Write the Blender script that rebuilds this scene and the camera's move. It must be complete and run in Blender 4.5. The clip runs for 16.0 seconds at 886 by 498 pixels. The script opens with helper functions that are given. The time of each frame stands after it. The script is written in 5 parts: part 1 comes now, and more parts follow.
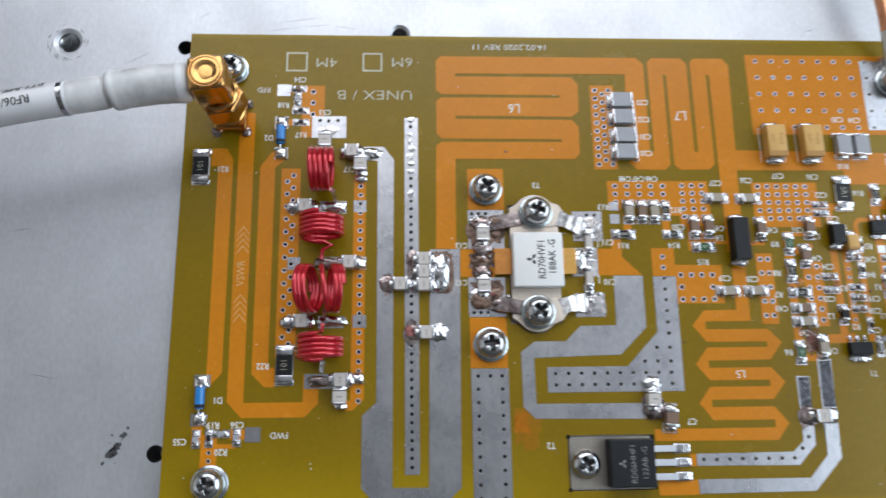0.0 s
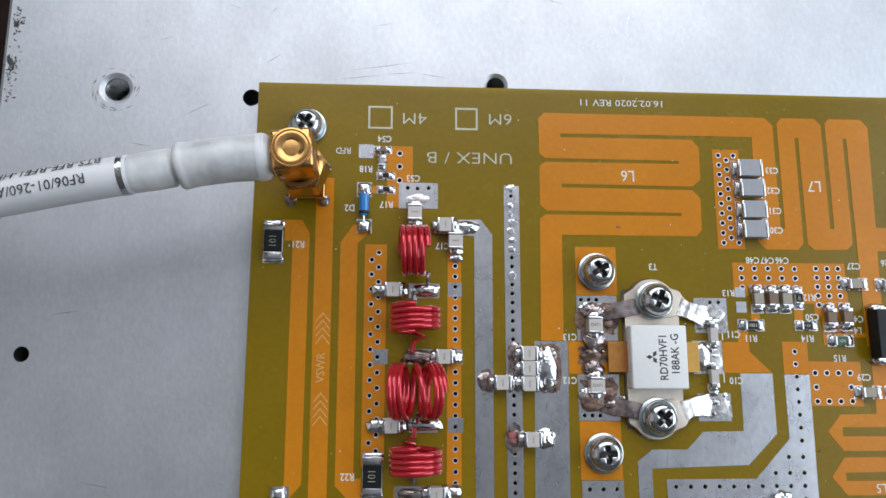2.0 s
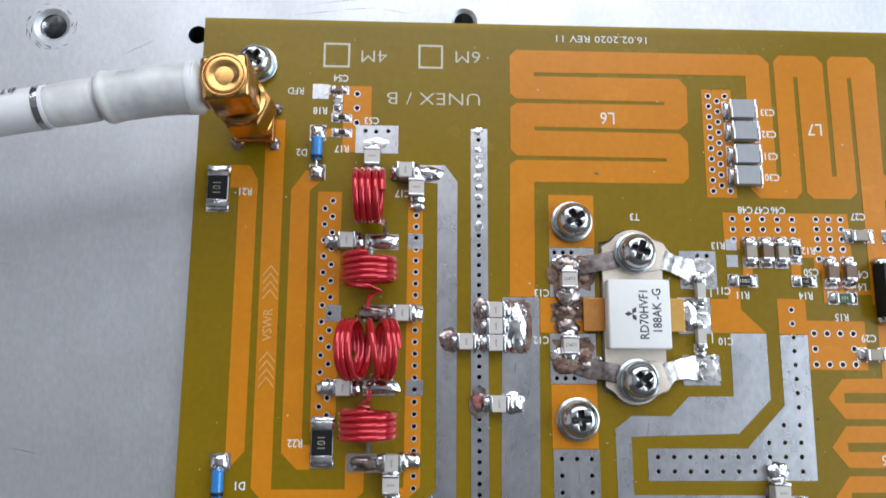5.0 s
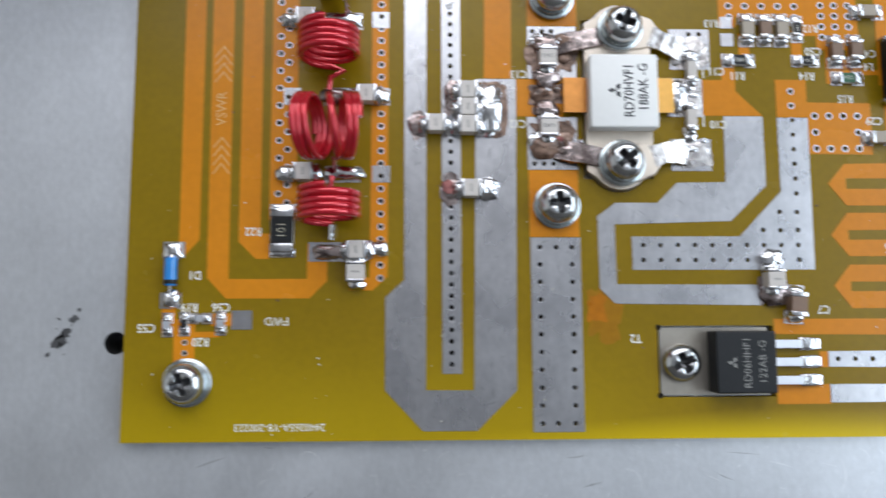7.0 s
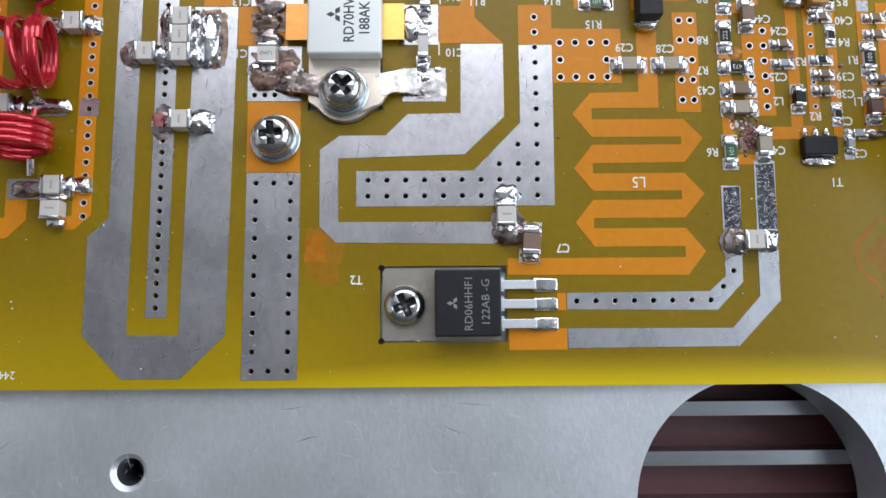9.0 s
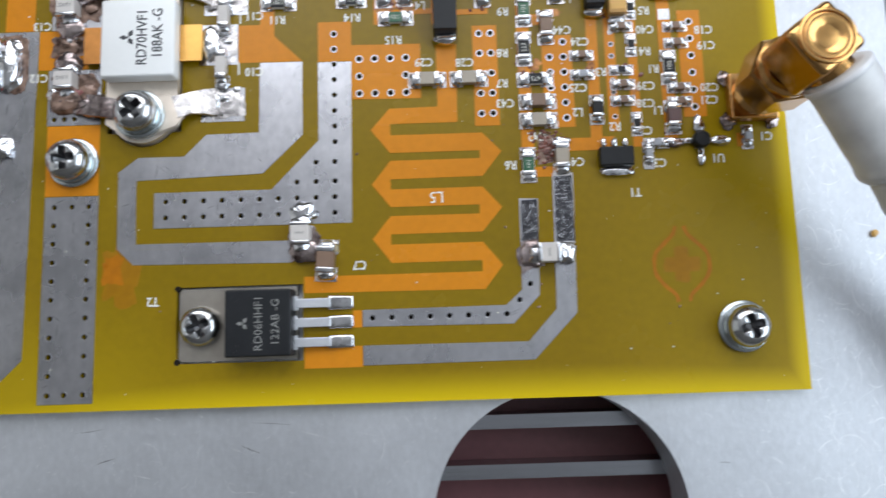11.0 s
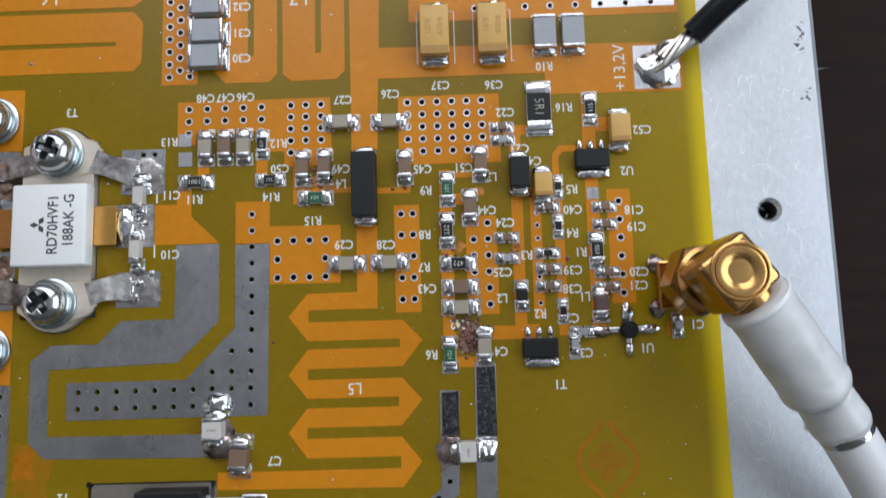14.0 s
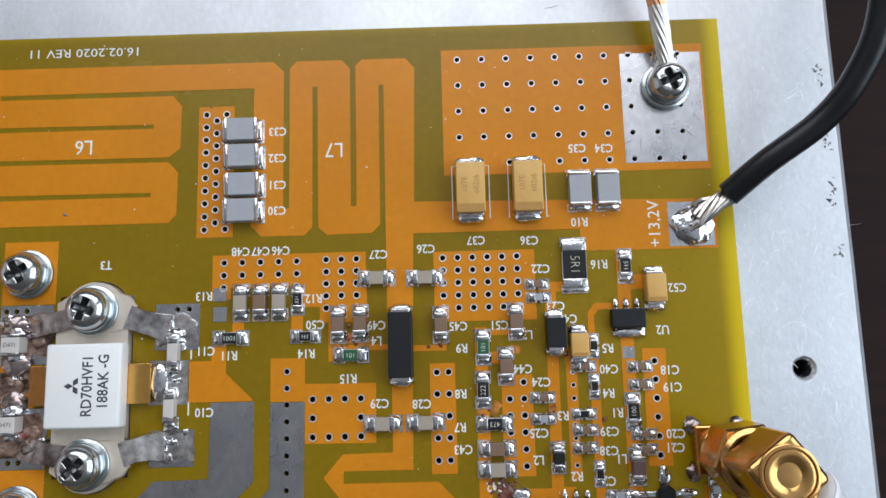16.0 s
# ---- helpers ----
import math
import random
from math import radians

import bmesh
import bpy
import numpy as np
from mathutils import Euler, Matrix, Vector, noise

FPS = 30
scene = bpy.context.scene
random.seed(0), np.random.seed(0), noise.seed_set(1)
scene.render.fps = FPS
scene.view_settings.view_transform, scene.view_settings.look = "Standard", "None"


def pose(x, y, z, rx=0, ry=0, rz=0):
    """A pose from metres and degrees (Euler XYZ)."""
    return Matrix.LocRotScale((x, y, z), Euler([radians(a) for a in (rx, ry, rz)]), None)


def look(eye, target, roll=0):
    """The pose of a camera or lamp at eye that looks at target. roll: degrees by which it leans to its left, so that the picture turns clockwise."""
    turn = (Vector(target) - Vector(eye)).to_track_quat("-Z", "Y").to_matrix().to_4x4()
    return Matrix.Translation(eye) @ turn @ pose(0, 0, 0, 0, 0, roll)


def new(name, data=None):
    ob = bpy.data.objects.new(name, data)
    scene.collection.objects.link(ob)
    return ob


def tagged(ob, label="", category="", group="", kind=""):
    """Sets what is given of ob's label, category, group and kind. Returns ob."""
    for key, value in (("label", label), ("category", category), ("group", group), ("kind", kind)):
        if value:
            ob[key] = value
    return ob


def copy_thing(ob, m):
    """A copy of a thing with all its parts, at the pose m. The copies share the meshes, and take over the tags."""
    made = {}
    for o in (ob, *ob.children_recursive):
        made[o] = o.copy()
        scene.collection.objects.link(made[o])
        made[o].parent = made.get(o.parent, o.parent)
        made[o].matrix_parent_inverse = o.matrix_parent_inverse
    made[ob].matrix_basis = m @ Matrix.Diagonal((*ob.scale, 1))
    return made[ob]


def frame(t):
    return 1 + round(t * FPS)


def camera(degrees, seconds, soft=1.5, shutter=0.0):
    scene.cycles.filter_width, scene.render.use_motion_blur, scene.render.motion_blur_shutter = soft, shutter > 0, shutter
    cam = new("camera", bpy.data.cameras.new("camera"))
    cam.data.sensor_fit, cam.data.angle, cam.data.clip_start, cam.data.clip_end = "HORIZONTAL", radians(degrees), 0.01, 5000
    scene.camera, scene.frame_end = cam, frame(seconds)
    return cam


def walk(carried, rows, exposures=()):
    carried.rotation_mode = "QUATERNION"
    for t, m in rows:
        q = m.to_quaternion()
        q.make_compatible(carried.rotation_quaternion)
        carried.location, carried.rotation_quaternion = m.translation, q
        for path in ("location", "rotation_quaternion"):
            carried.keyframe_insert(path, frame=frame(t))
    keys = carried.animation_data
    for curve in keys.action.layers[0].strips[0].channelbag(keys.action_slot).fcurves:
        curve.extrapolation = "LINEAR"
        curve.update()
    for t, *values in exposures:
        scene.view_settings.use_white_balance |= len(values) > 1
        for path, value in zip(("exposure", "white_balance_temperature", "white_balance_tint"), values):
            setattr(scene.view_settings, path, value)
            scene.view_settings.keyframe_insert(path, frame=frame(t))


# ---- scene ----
cam = camera(64.0, 16.0, soft=1.5, shutter=0.5)
# seconds, place in millimetres over the board's front left corner, turn in degrees
ROWS = [
    (0.0, 46.08, 21.12, 139.40, 12.82, -2.63, -0.80),
    (0.5, 31.99, 29.83, 131.26, 10.48, -3.35, 0.06),
    (1.0, 23.88, 39.07, 129.97, 10.08, -3.60, 0.62),
    (1.5, 26.27, 48.28, 128.59, 9.34, -3.34, 0.10),
    (2.0, 26.68, 47.17, 125.54, 9.89, -3.38, 0.08),
    (2.5, 27.58, 48.76, 120.62, 9.78, -3.05, 0.09),
    (3.0, 24.65, 49.36, 112.59, 9.43, -3.12, 0.34),
    (5.3, 37.01, 37.19, 114.02, 9.52, -1.88, 0.27),
    (5.5, 36.82, 30.95, 112.99, 9.06, -1.74, 0.26),
    (6.0, 35.13, 20.27, 109.54, 8.28, -2.16, 0.06),
    (6.5, 32.56, 17.21, 104.24, 7.82, -2.45, -0.11),
    (7.0, 42.59, 16.46, 102.43, 5.99, -1.50, -0.24),
    (7.5, 64.49, 11.92, 100.76, 6.79, -0.28, -0.81),
    (8.0, 76.27, 7.53, 94.66, 7.41, -0.69, -0.44),
    (10.3, 93.69, 5.65, 94.53, 7.35, 0.04, -0.98),
    (10.5, 97.54, 6.00, 94.82, 7.39, -0.43, -1.24),
    (11.0, 112.26, 7.72, 94.89, 7.42, 0.29, -1.78),
    (11.5, 119.89, 9.41, 93.87, 7.07, 1.02, -1.73),
    (12.0, 122.21, 14.94, 93.01, 6.77, 1.50, -1.70),
    (12.5, 123.10, 19.11, 93.74, 6.78, 1.42, -1.71),
    (13.0, 124.89, 24.22, 93.50, 7.26, 1.52, -1.74),
    (13.5, 125.64, 27.43, 93.97, 6.95, 1.41, -1.78),
    (14.0, 125.39, 33.55, 94.94, 7.10, 1.24, -1.68),
    (14.5, 122.12, 38.29, 96.24, 7.49, 0.83, -1.30),
    (15.0, 122.09, 43.54, 96.12, 7.70, 1.08, -1.47),
    (15.5, 120.77, 49.99, 96.33, 8.14, 0.85, -1.49),
    (16.0, 120.21, 53.03, 97.55, 8.29, 0.70, -1.47),
]
EXPOSURES = ((0.0, -0.15), (2.5, -0.20), (3.0, -0.14), (5.5, 0.02), (7.0, 0.0), (11.0, 0.06), (12.0, -0.15), (12.5, -0.26), (13.5, -0.28), (14.5, -0.20), (16.0, -0.12))
walk(cam, [(t, pose(x * 0.001, y * 0.001, z * 0.001, rx, ry, rz)) for t, x, y, z, rx, ry, rz in ROWS], EXPOSURES)

# ---- light ----
world = bpy.data.worlds.new("sky")
scene.world = world
world.use_nodes = True
_sky = world.node_tree.nodes.new("ShaderNodeTexSky")
_sky.sky_type, _sky.sun_disc, _sky.sun_elevation, _sky.sun_rotation = "NISHITA", False, radians(40), radians(20)
world.node_tree.links.new(_sky.outputs[0], world.node_tree.nodes["Background"].inputs[0])
world.node_tree.nodes["Background"].inputs[1].default_value = 0.1
_lamp = bpy.data.lights.new("window_daylight", "AREA")
_lamp.shape, _lamp.size, _lamp.size_y, _lamp.energy, _lamp.color = "RECTANGLE", 1.4, 1.3, 17.2, (0.92, 0.955, 1.0)
window_daylight = new("window_daylight", _lamp)
window_daylight.matrix_world = look((0.08, 0.84, 1.12), (0.08, 0.0, 1.05))
# Assumed second window, unseen; added to brighten the right-hand side.
_lamp = bpy.data.lights.new("side_fill_light", "AREA")
_lamp.shape, _lamp.size, _lamp.size_y, _lamp.energy, _lamp.color = "RECTANGLE", 1.36, 1.4, 22.5, (0.80, 0.91, 1.0)
side_fill_light = new("side_fill_light", _lamp)
side_fill_light.matrix_world = look((1.29, 0.08, 1.02), (0.0, 0.08, 0.95))

MM = 0.001


# ---- materials ----
def material(name, color, rough=0.5, metal=0.0, vary=0.08, grain=900.0, bump=0.0, bump_scale=1500.0, blotch=120.0, coat=0.0, tint=None, spec=0.5, stretch=None, subsurface=0.0):
    m = bpy.data.materials.new(name)
    m.use_nodes = True
    nt = m.node_tree
    n, li = nt.nodes, nt.links
    b = n["Principled BSDF"]
    b.inputs["Roughness"].default_value, b.inputs["Metallic"].default_value = rough, metal
    b.inputs["Coat Weight"].default_value, b.inputs["Coat Roughness"].default_value = coat, 0.12
    b.inputs["Specular IOR Level"].default_value = spec
    tc = n.new("ShaderNodeTexCoord")
    co = tc.outputs["Object"]
    if stretch:
        mp = n.new("ShaderNodeMapping")
        mp.inputs["Scale"].default_value = stretch
        li.new(co, mp.inputs[0])
        co = mp.outputs[0]
    fine, wide = n.new("ShaderNodeTexNoise"), n.new("ShaderNodeTexNoise")
    fine.inputs["Scale"].default_value, wide.inputs["Scale"].default_value = grain, blotch
    fine.inputs["Detail"].default_value = wide.inputs["Detail"].default_value = 4
    for t in (fine, wide):
        li.new(co, t.inputs["Vector"])
    add = n.new("ShaderNodeMath")
    add.operation = "ADD"
    li.new(fine.outputs["Fac"], add.inputs[0])
    li.new(wide.outputs["Fac"], add.inputs[1])
    ramp = n.new("ShaderNodeMapRange")
    ramp.inputs["From Min"].default_value, ramp.inputs["From Max"].default_value = 0.7, 1.3
    li.new(add.outputs[0], ramp.inputs[0])
    mix = n.new("ShaderNodeMix")
    mix.data_type = "RGBA"
    t = tint or color
    mix.inputs[6].default_value = (*[c * (1 - vary) for c in color], 1)
    mix.inputs[7].default_value = (*[min(1, c * (1 + vary)) for c in t], 1)
    li.new(ramp.outputs[0], mix.inputs[0])
    li.new(mix.outputs[2], b.inputs["Base Color"])
    rr = n.new("ShaderNodeMapRange")
    rr.inputs["To Min"].default_value, rr.inputs["To Max"].default_value = max(0.02, rough * 0.8), min(1, rough * 1.2)
    li.new(wide.outputs["Fac"], rr.inputs[0])
    li.new(rr.outputs[0], b.inputs["Roughness"])
    if bump:
        bt, bn = n.new("ShaderNodeTexNoise"), n.new("ShaderNodeBump")
        bt.inputs["Scale"].default_value, bt.inputs["Detail"].default_value = bump_scale, 3
        li.new(co, bt.inputs["Vector"])
        bn.inputs["Strength"].default_value, bn.inputs["Distance"].default_value = bump, 0.0002
        li.new(bt.outputs["Fac"], bn.inputs["Height"])
        li.new(bn.outputs[0], b.inputs["Normal"])
    m["out"] = mix.name
    return m


def scratched(m, angles, scale, cut, bright, depth=0.3):
    """Adds short fine scratches in a few directions: brighter, smoother metal in shallow grooves."""
    nt = m.node_tree
    n, li = nt.nodes, nt.links
    b = n["Principled BSDF"]
    tc = n.new("ShaderNodeTexCoord")
    total = None
    for k, a in enumerate(angles):
        mp, tx, mr = n.new("ShaderNodeMapping"), n.new("ShaderNodeTexNoise"), n.new("ShaderNodeMapRange")
        mp.vector_type = "TEXTURE"
        mp.inputs["Rotation"].default_value = (0, 0, radians(a))
        mp.inputs["Location"].default_value = (0.31 * k, 0.17 * k, 0)
        mp.inputs["Scale"].default_value = (14.0, 1.0, 1.0)
        tx.inputs["Scale"].default_value, tx.inputs["Detail"].default_value = scale * 14, 1.5
        tx.noise_dimensions = "2D"
        mr.inputs[1].default_value, mr.inputs[2].default_value = cut, cut + 0.05
        li.new(tc.outputs["Object"], mp.inputs[0])
        li.new(mp.outputs[0], tx.inputs["Vector"])
        li.new(tx.outputs["Fac"], mr.inputs[0])
        if total is None:
            total = mr.outputs[0]
        else:
            mx = n.new("ShaderNodeMath")
            mx.operation = "MAXIMUM"
            li.new(total, mx.inputs[0])
            li.new(mr.outputs[0], mx.inputs[1])
            total = mx.outputs[0]
    mix = n.new("ShaderNodeMix")
    mix.data_type = "RGBA"
    mix.inputs[7].default_value = (*bright, 1)
    li.new(total, mix.inputs[0])
    li.new(n[m["out"]].outputs[2], mix.inputs[6])
    li.new(mix.outputs[2], b.inputs["Base Color"])
    bn = n.new("ShaderNodeBump")
    bn.inputs["Strength"].default_value, bn.inputs["Distance"].default_value = depth, 0.0001
    bn.invert = True
    li.new(total, bn.inputs["Height"])
    if b.inputs["Normal"].is_linked:
        li.new(b.inputs["Normal"].links[0].from_socket, bn.inputs["Normal"])
    li.new(bn.outputs[0], b.inputs["Normal"])
    return m


def clouded(m, wide, fine):
    """Hand-worn metal: cloudy patches that are smoother or duller, and a fine uneven skin."""
    nt = m.node_tree
    n, li = nt.nodes, nt.links
    b = n["Principled BSDF"]
    tc, cl, sp, mr, ad = n.new("ShaderNodeTexCoord"), n.new("ShaderNodeTexNoise"), n.new("ShaderNodeTexNoise"), n.new("ShaderNodeMapRange"), n.new("ShaderNodeMath")
    cl.inputs["Scale"].default_value, cl.inputs["Detail"].default_value, cl.inputs["Roughness"].default_value = wide, 7, 0.62
    sp.inputs["Scale"].default_value, sp.inputs["Detail"].default_value = fine, 3
    for t in (cl, sp):
        li.new(tc.outputs["Object"], t.inputs["Vector"])
    ad.operation, ad.inputs[2].default_value = "MULTIPLY_ADD", 0.0
    ad.inputs[1].default_value = 0.55
    li.new(sp.outputs["Fac"], ad.inputs[0])
    li.new(cl.outputs["Fac"], ad.inputs[2])
    mr.inputs[1].default_value, mr.inputs[2].default_value, mr.inputs[3].default_value, mr.inputs[4].default_value = 0.58, 1.0, 0.39, 0.53
    li.new(ad.outputs[0], mr.inputs[0])
    li.new(mr.outputs[0], b.inputs["Roughness"])
    return m


MASK = material("olive_solder_mask", (0.214, 0.135, 0.003), 0.26, vary=0.08, blotch=60, bump=0.02, bump_scale=700, spec=0.27)
def painted_edge_glow(m):
    """Along the right, front and back edges the laminate has no copper behind it; the light it lets through is painted
    into the colour: paler and yellower.
    """
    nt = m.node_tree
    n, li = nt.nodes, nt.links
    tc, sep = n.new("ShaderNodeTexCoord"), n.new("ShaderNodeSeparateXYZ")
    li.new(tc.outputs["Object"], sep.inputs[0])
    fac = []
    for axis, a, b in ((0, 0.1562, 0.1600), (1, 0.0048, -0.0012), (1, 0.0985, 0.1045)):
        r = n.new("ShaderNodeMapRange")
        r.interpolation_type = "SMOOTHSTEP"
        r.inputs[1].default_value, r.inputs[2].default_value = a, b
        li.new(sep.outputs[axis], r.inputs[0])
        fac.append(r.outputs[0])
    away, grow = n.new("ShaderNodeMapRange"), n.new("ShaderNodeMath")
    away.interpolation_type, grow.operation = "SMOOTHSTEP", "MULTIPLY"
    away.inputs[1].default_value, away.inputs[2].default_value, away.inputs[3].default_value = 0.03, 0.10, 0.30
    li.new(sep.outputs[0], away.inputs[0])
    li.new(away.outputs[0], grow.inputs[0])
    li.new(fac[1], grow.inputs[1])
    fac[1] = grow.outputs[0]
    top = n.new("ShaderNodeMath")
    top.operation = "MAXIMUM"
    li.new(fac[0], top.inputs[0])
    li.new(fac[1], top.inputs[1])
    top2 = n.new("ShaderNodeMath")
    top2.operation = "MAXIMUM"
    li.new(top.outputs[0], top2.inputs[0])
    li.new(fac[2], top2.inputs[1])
    # Broad fade towards the right: more of that light put into the colour.
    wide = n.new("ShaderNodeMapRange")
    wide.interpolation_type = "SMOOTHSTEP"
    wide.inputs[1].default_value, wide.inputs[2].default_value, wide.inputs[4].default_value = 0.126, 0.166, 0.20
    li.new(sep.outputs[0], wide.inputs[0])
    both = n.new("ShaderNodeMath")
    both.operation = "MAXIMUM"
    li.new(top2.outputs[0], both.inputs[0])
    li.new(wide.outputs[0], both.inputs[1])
    # Front left: a weaker yellow brightening, painted in as well.
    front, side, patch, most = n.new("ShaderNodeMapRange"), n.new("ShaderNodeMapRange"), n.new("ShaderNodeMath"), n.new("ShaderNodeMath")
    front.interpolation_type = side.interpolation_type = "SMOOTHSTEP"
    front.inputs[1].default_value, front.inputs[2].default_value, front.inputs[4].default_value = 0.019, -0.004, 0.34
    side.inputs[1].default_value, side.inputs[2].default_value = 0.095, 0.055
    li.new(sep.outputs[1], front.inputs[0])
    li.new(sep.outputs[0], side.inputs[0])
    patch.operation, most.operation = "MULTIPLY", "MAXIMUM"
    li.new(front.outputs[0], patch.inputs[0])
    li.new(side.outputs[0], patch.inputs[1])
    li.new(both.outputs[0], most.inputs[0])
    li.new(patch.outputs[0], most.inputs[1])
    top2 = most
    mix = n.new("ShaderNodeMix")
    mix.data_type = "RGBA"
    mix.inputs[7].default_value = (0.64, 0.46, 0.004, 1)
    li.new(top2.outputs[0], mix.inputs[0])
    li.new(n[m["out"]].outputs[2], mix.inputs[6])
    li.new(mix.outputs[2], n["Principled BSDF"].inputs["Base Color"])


painted_edge_glow(MASK)
COPPER = material("copper_under_yellow_mask", (0.58, 0.206, 0.009), 0.26, vary=0.07, blotch=80, bump=0.03, spec=0.28)
TIN = scratched(material("dull_tinned_copper", (0.52, 0.52, 0.55), 0.28, 1.0, vary=0.14, grain=700, blotch=150, bump=0.08, bump_scale=900, stretch=(1.3, 0.9, 1.0), tint=(0.52, 0.515, 0.54)), (83, 24, 140), 260, 0.765, (0.24, 0.24, 0.26), 0.12)
SOLDER = material("bright_solder", (0.66, 0.66, 0.68), 0.11, 1.0, vary=0.32, bump=1.0, bump_scale=700, grain=900, blotch=420)
FLUX = material("solder_stained_with_flux", (0.15, 0.095, 0.085), 0.2, 0.85, vary=0.4, tint=(0.40, 0.34, 0.33), grain=900, blotch=420, bump=0.8, bump_scale=600)
BURNT = material("burnt_brown_flux", (0.075, 0.035, 0.022), 0.22, 0.25, vary=0.5, tint=(0.26, 0.17, 0.13), grain=1100, blotch=500, bump=0.8, bump_scale=700)
SPATTER = material("mottled_tinning_with_flux", (0.42, 0.39, 0.39), 0.27, 0.95, vary=0.35, tint=(0.66, 0.63, 0.62), grain=900, blotch=300, bump=0.4, bump_scale=600)
SHINYTIN = scratched(material("smooth_scratched_tinning", (0.085, 0.085, 0.095), 0.13, 1.0, vary=0.35, grain=900, blotch=300, bump=0.14, bump_scale=500), (15, 62, 100, 130, 160), 800, 0.70, (0.60, 0.60, 0.62), 0.2)
PALELEAD = material("matt_tinned_lead", (0.70, 0.72, 0.76), 0.42, 0.85, vary=0.06, grain=900, bump=0.06)
BEIGE = material("beige_grey_nickel_tab", (0.34, 0.31, 0.27), 0.4, 0.8, vary=0.15, grain=500, blotch=180, bump=0.1)
SILK = material("white_silkscreen_ink", (0.78, 0.77, 0.70), 0.6, vary=0.06)
FAINT = material("thin_ink_over_copper", (0.66, 0.40, 0.14), 0.45, vary=0.08)
SILK_THIN = material("thin_greyish_silkscreen_ink", (0.58, 0.55, 0.42), 0.5, vary=0.1)
# Shade inside drilled holes, put in as a near-black colour.
HOLE_SHADE = material("near_black_hole_shade", (0.012, 0.010, 0.008), 0.8, spec=0.1)
ALU = clouded(scratched(material("worn_aluminium", (0.57, 0.583, 0.615), 0.45, 0.82, vary=0.08, grain=900, blotch=90, bump=0.10, bump_scale=1400, stretch=(1.4, 0.8, 1.0), spec=0.5), (8, 35, 62, 95, 118, 160), 700, 0.785, (0.72, 0.73, 0.75), 0.12), 55, 900)
FIN = material("extruded_aluminium_fin", (0.34, 0.345, 0.37), 0.22, 1.0, vary=0.1, blotch=40, bump=0.1, stretch=(0.1, 1, 1))
STEEL = material("zinc_plated_steel", (0.55, 0.56, 0.57), 0.19, 1.0, vary=0.12, bump=0.08, bump_scale=1200)
WASHER = material("zinc_plated_washer", (0.46, 0.49, 0.50), 0.24, 1.0, vary=0.1, tint=(0.47, 0.52, 0.53), bump=0.1)
# Dark metal: shade in screw recesses and plate holes is in the colour.
RECESS_SHADE = material("recess_shade_dark_metal", (0.16, 0.16, 0.165), 0.3, 0.9)
GOLD = material("gold_plated_brass", (0.62, 0.345, 0.125), 0.2, 1.0, vary=0.10, bump=0.06, bump_scale=900)
CERAMIC = material("white_ceramic_lid", (0.80, 0.80, 0.79), 0.45, vary=0.02, bump=0.05, spec=0.4)
FLANGE = material("matt_flange_metal", (0.72, 0.63, 0.54), 0.42, 0.6, vary=0.06, bump=0.08)
LEAD = material("gold_flashed_copper_lead", (0.80, 0.45, 0.13), 0.3, 1.0, vary=0.08, bump=0.08)
LEAD_COPPER = material("copper_coloured_lead", (0.62, 0.27, 0.08), 0.32, 1.0, vary=0.12, bump=0.1)
BLACK = material("black_moulded_epoxy", (0.011, 0.012, 0.014), 0.45, vary=0.15, bump=0.12, bump_scale=3000, spec=0.3)
DARKINK = material("dark_grey_printing_ink", (0.05, 0.05, 0.055), 0.6)
LASER = material("grey_laser_marking", (0.20, 0.20, 0.19), 0.6)
RED = material("red_enamelled_wire", (0.52, 0.014, 0.028), 0.14, 0.4, vary=0.12, bump=0.03, coat=0.6)
BLUE = material("blue_glass_diode_body", (0.016, 0.21, 0.58), 0.15, vary=0.1, coat=0.5)
CAP_TAN = material("tan_ceramic_capacitor", (0.36, 0.31, 0.25), 0.4, vary=0.06)
CAP_GREY = material("grey_ceramic_capacitor", (0.35, 0.36, 0.39), 0.4, vary=0.05)
CAP_BROWN = material("brown_ceramic_capacitor", (0.20, 0.125, 0.085), 0.4, vary=0.07)
CAP_PLUM = material("purple_brown_ceramic", (0.13, 0.075, 0.075), 0.4, vary=0.08)
CAP_WHITE = material("white_porcelain_capacitor", (0.56, 0.52, 0.49), 0.4, vary=0.05)
TANTAL = material("yellow_moulded_tantalum", (0.62, 0.36, 0.10), 0.45, vary=0.05, bump=0.05)
TANTAL_BAND = material("dark_amber_polarity_band", (0.42, 0.22, 0.05), 0.45)
RES_GREEN = material("green_resistor_glaze", (0.02, 0.10, 0.045), 0.3)
CERAM_EDGE = material("white_alumina_substrate", (0.70, 0.70, 0.68), 0.5)
TINCAP = material("tinned_end_cap", (0.60, 0.60, 0.62), 0.13, 1.0, vary=0.2, bump=0.6, bump_scale=900)
SLEEVE = material("white_heat_shrink_sleeve", (0.56, 0.565, 0.57), 0.28, vary=0.10, tint=(0.70, 0.70, 0.70), grain=260, blotch=55, bump=0.07, bump_scale=180, spec=0.4)
JACKET = material("white_cable_jacket", (0.75, 0.75, 0.77), 0.35, vary=0.03, bump=0.03)
RUBBER = material("black_silicone_insulation", (0.008, 0.008, 0.010), 0.33, vary=0.1, bump=0.05, spec=0.35)
STRAND = material("tinned_copper_strand", (0.60, 0.57, 0.54), 0.3, 1.0, vary=0.15, bump=0.2)
BARECU = material("bare_copper_strand", (0.72, 0.33, 0.18), 0.3, 1.0, vary=0.15, bump=0.2)
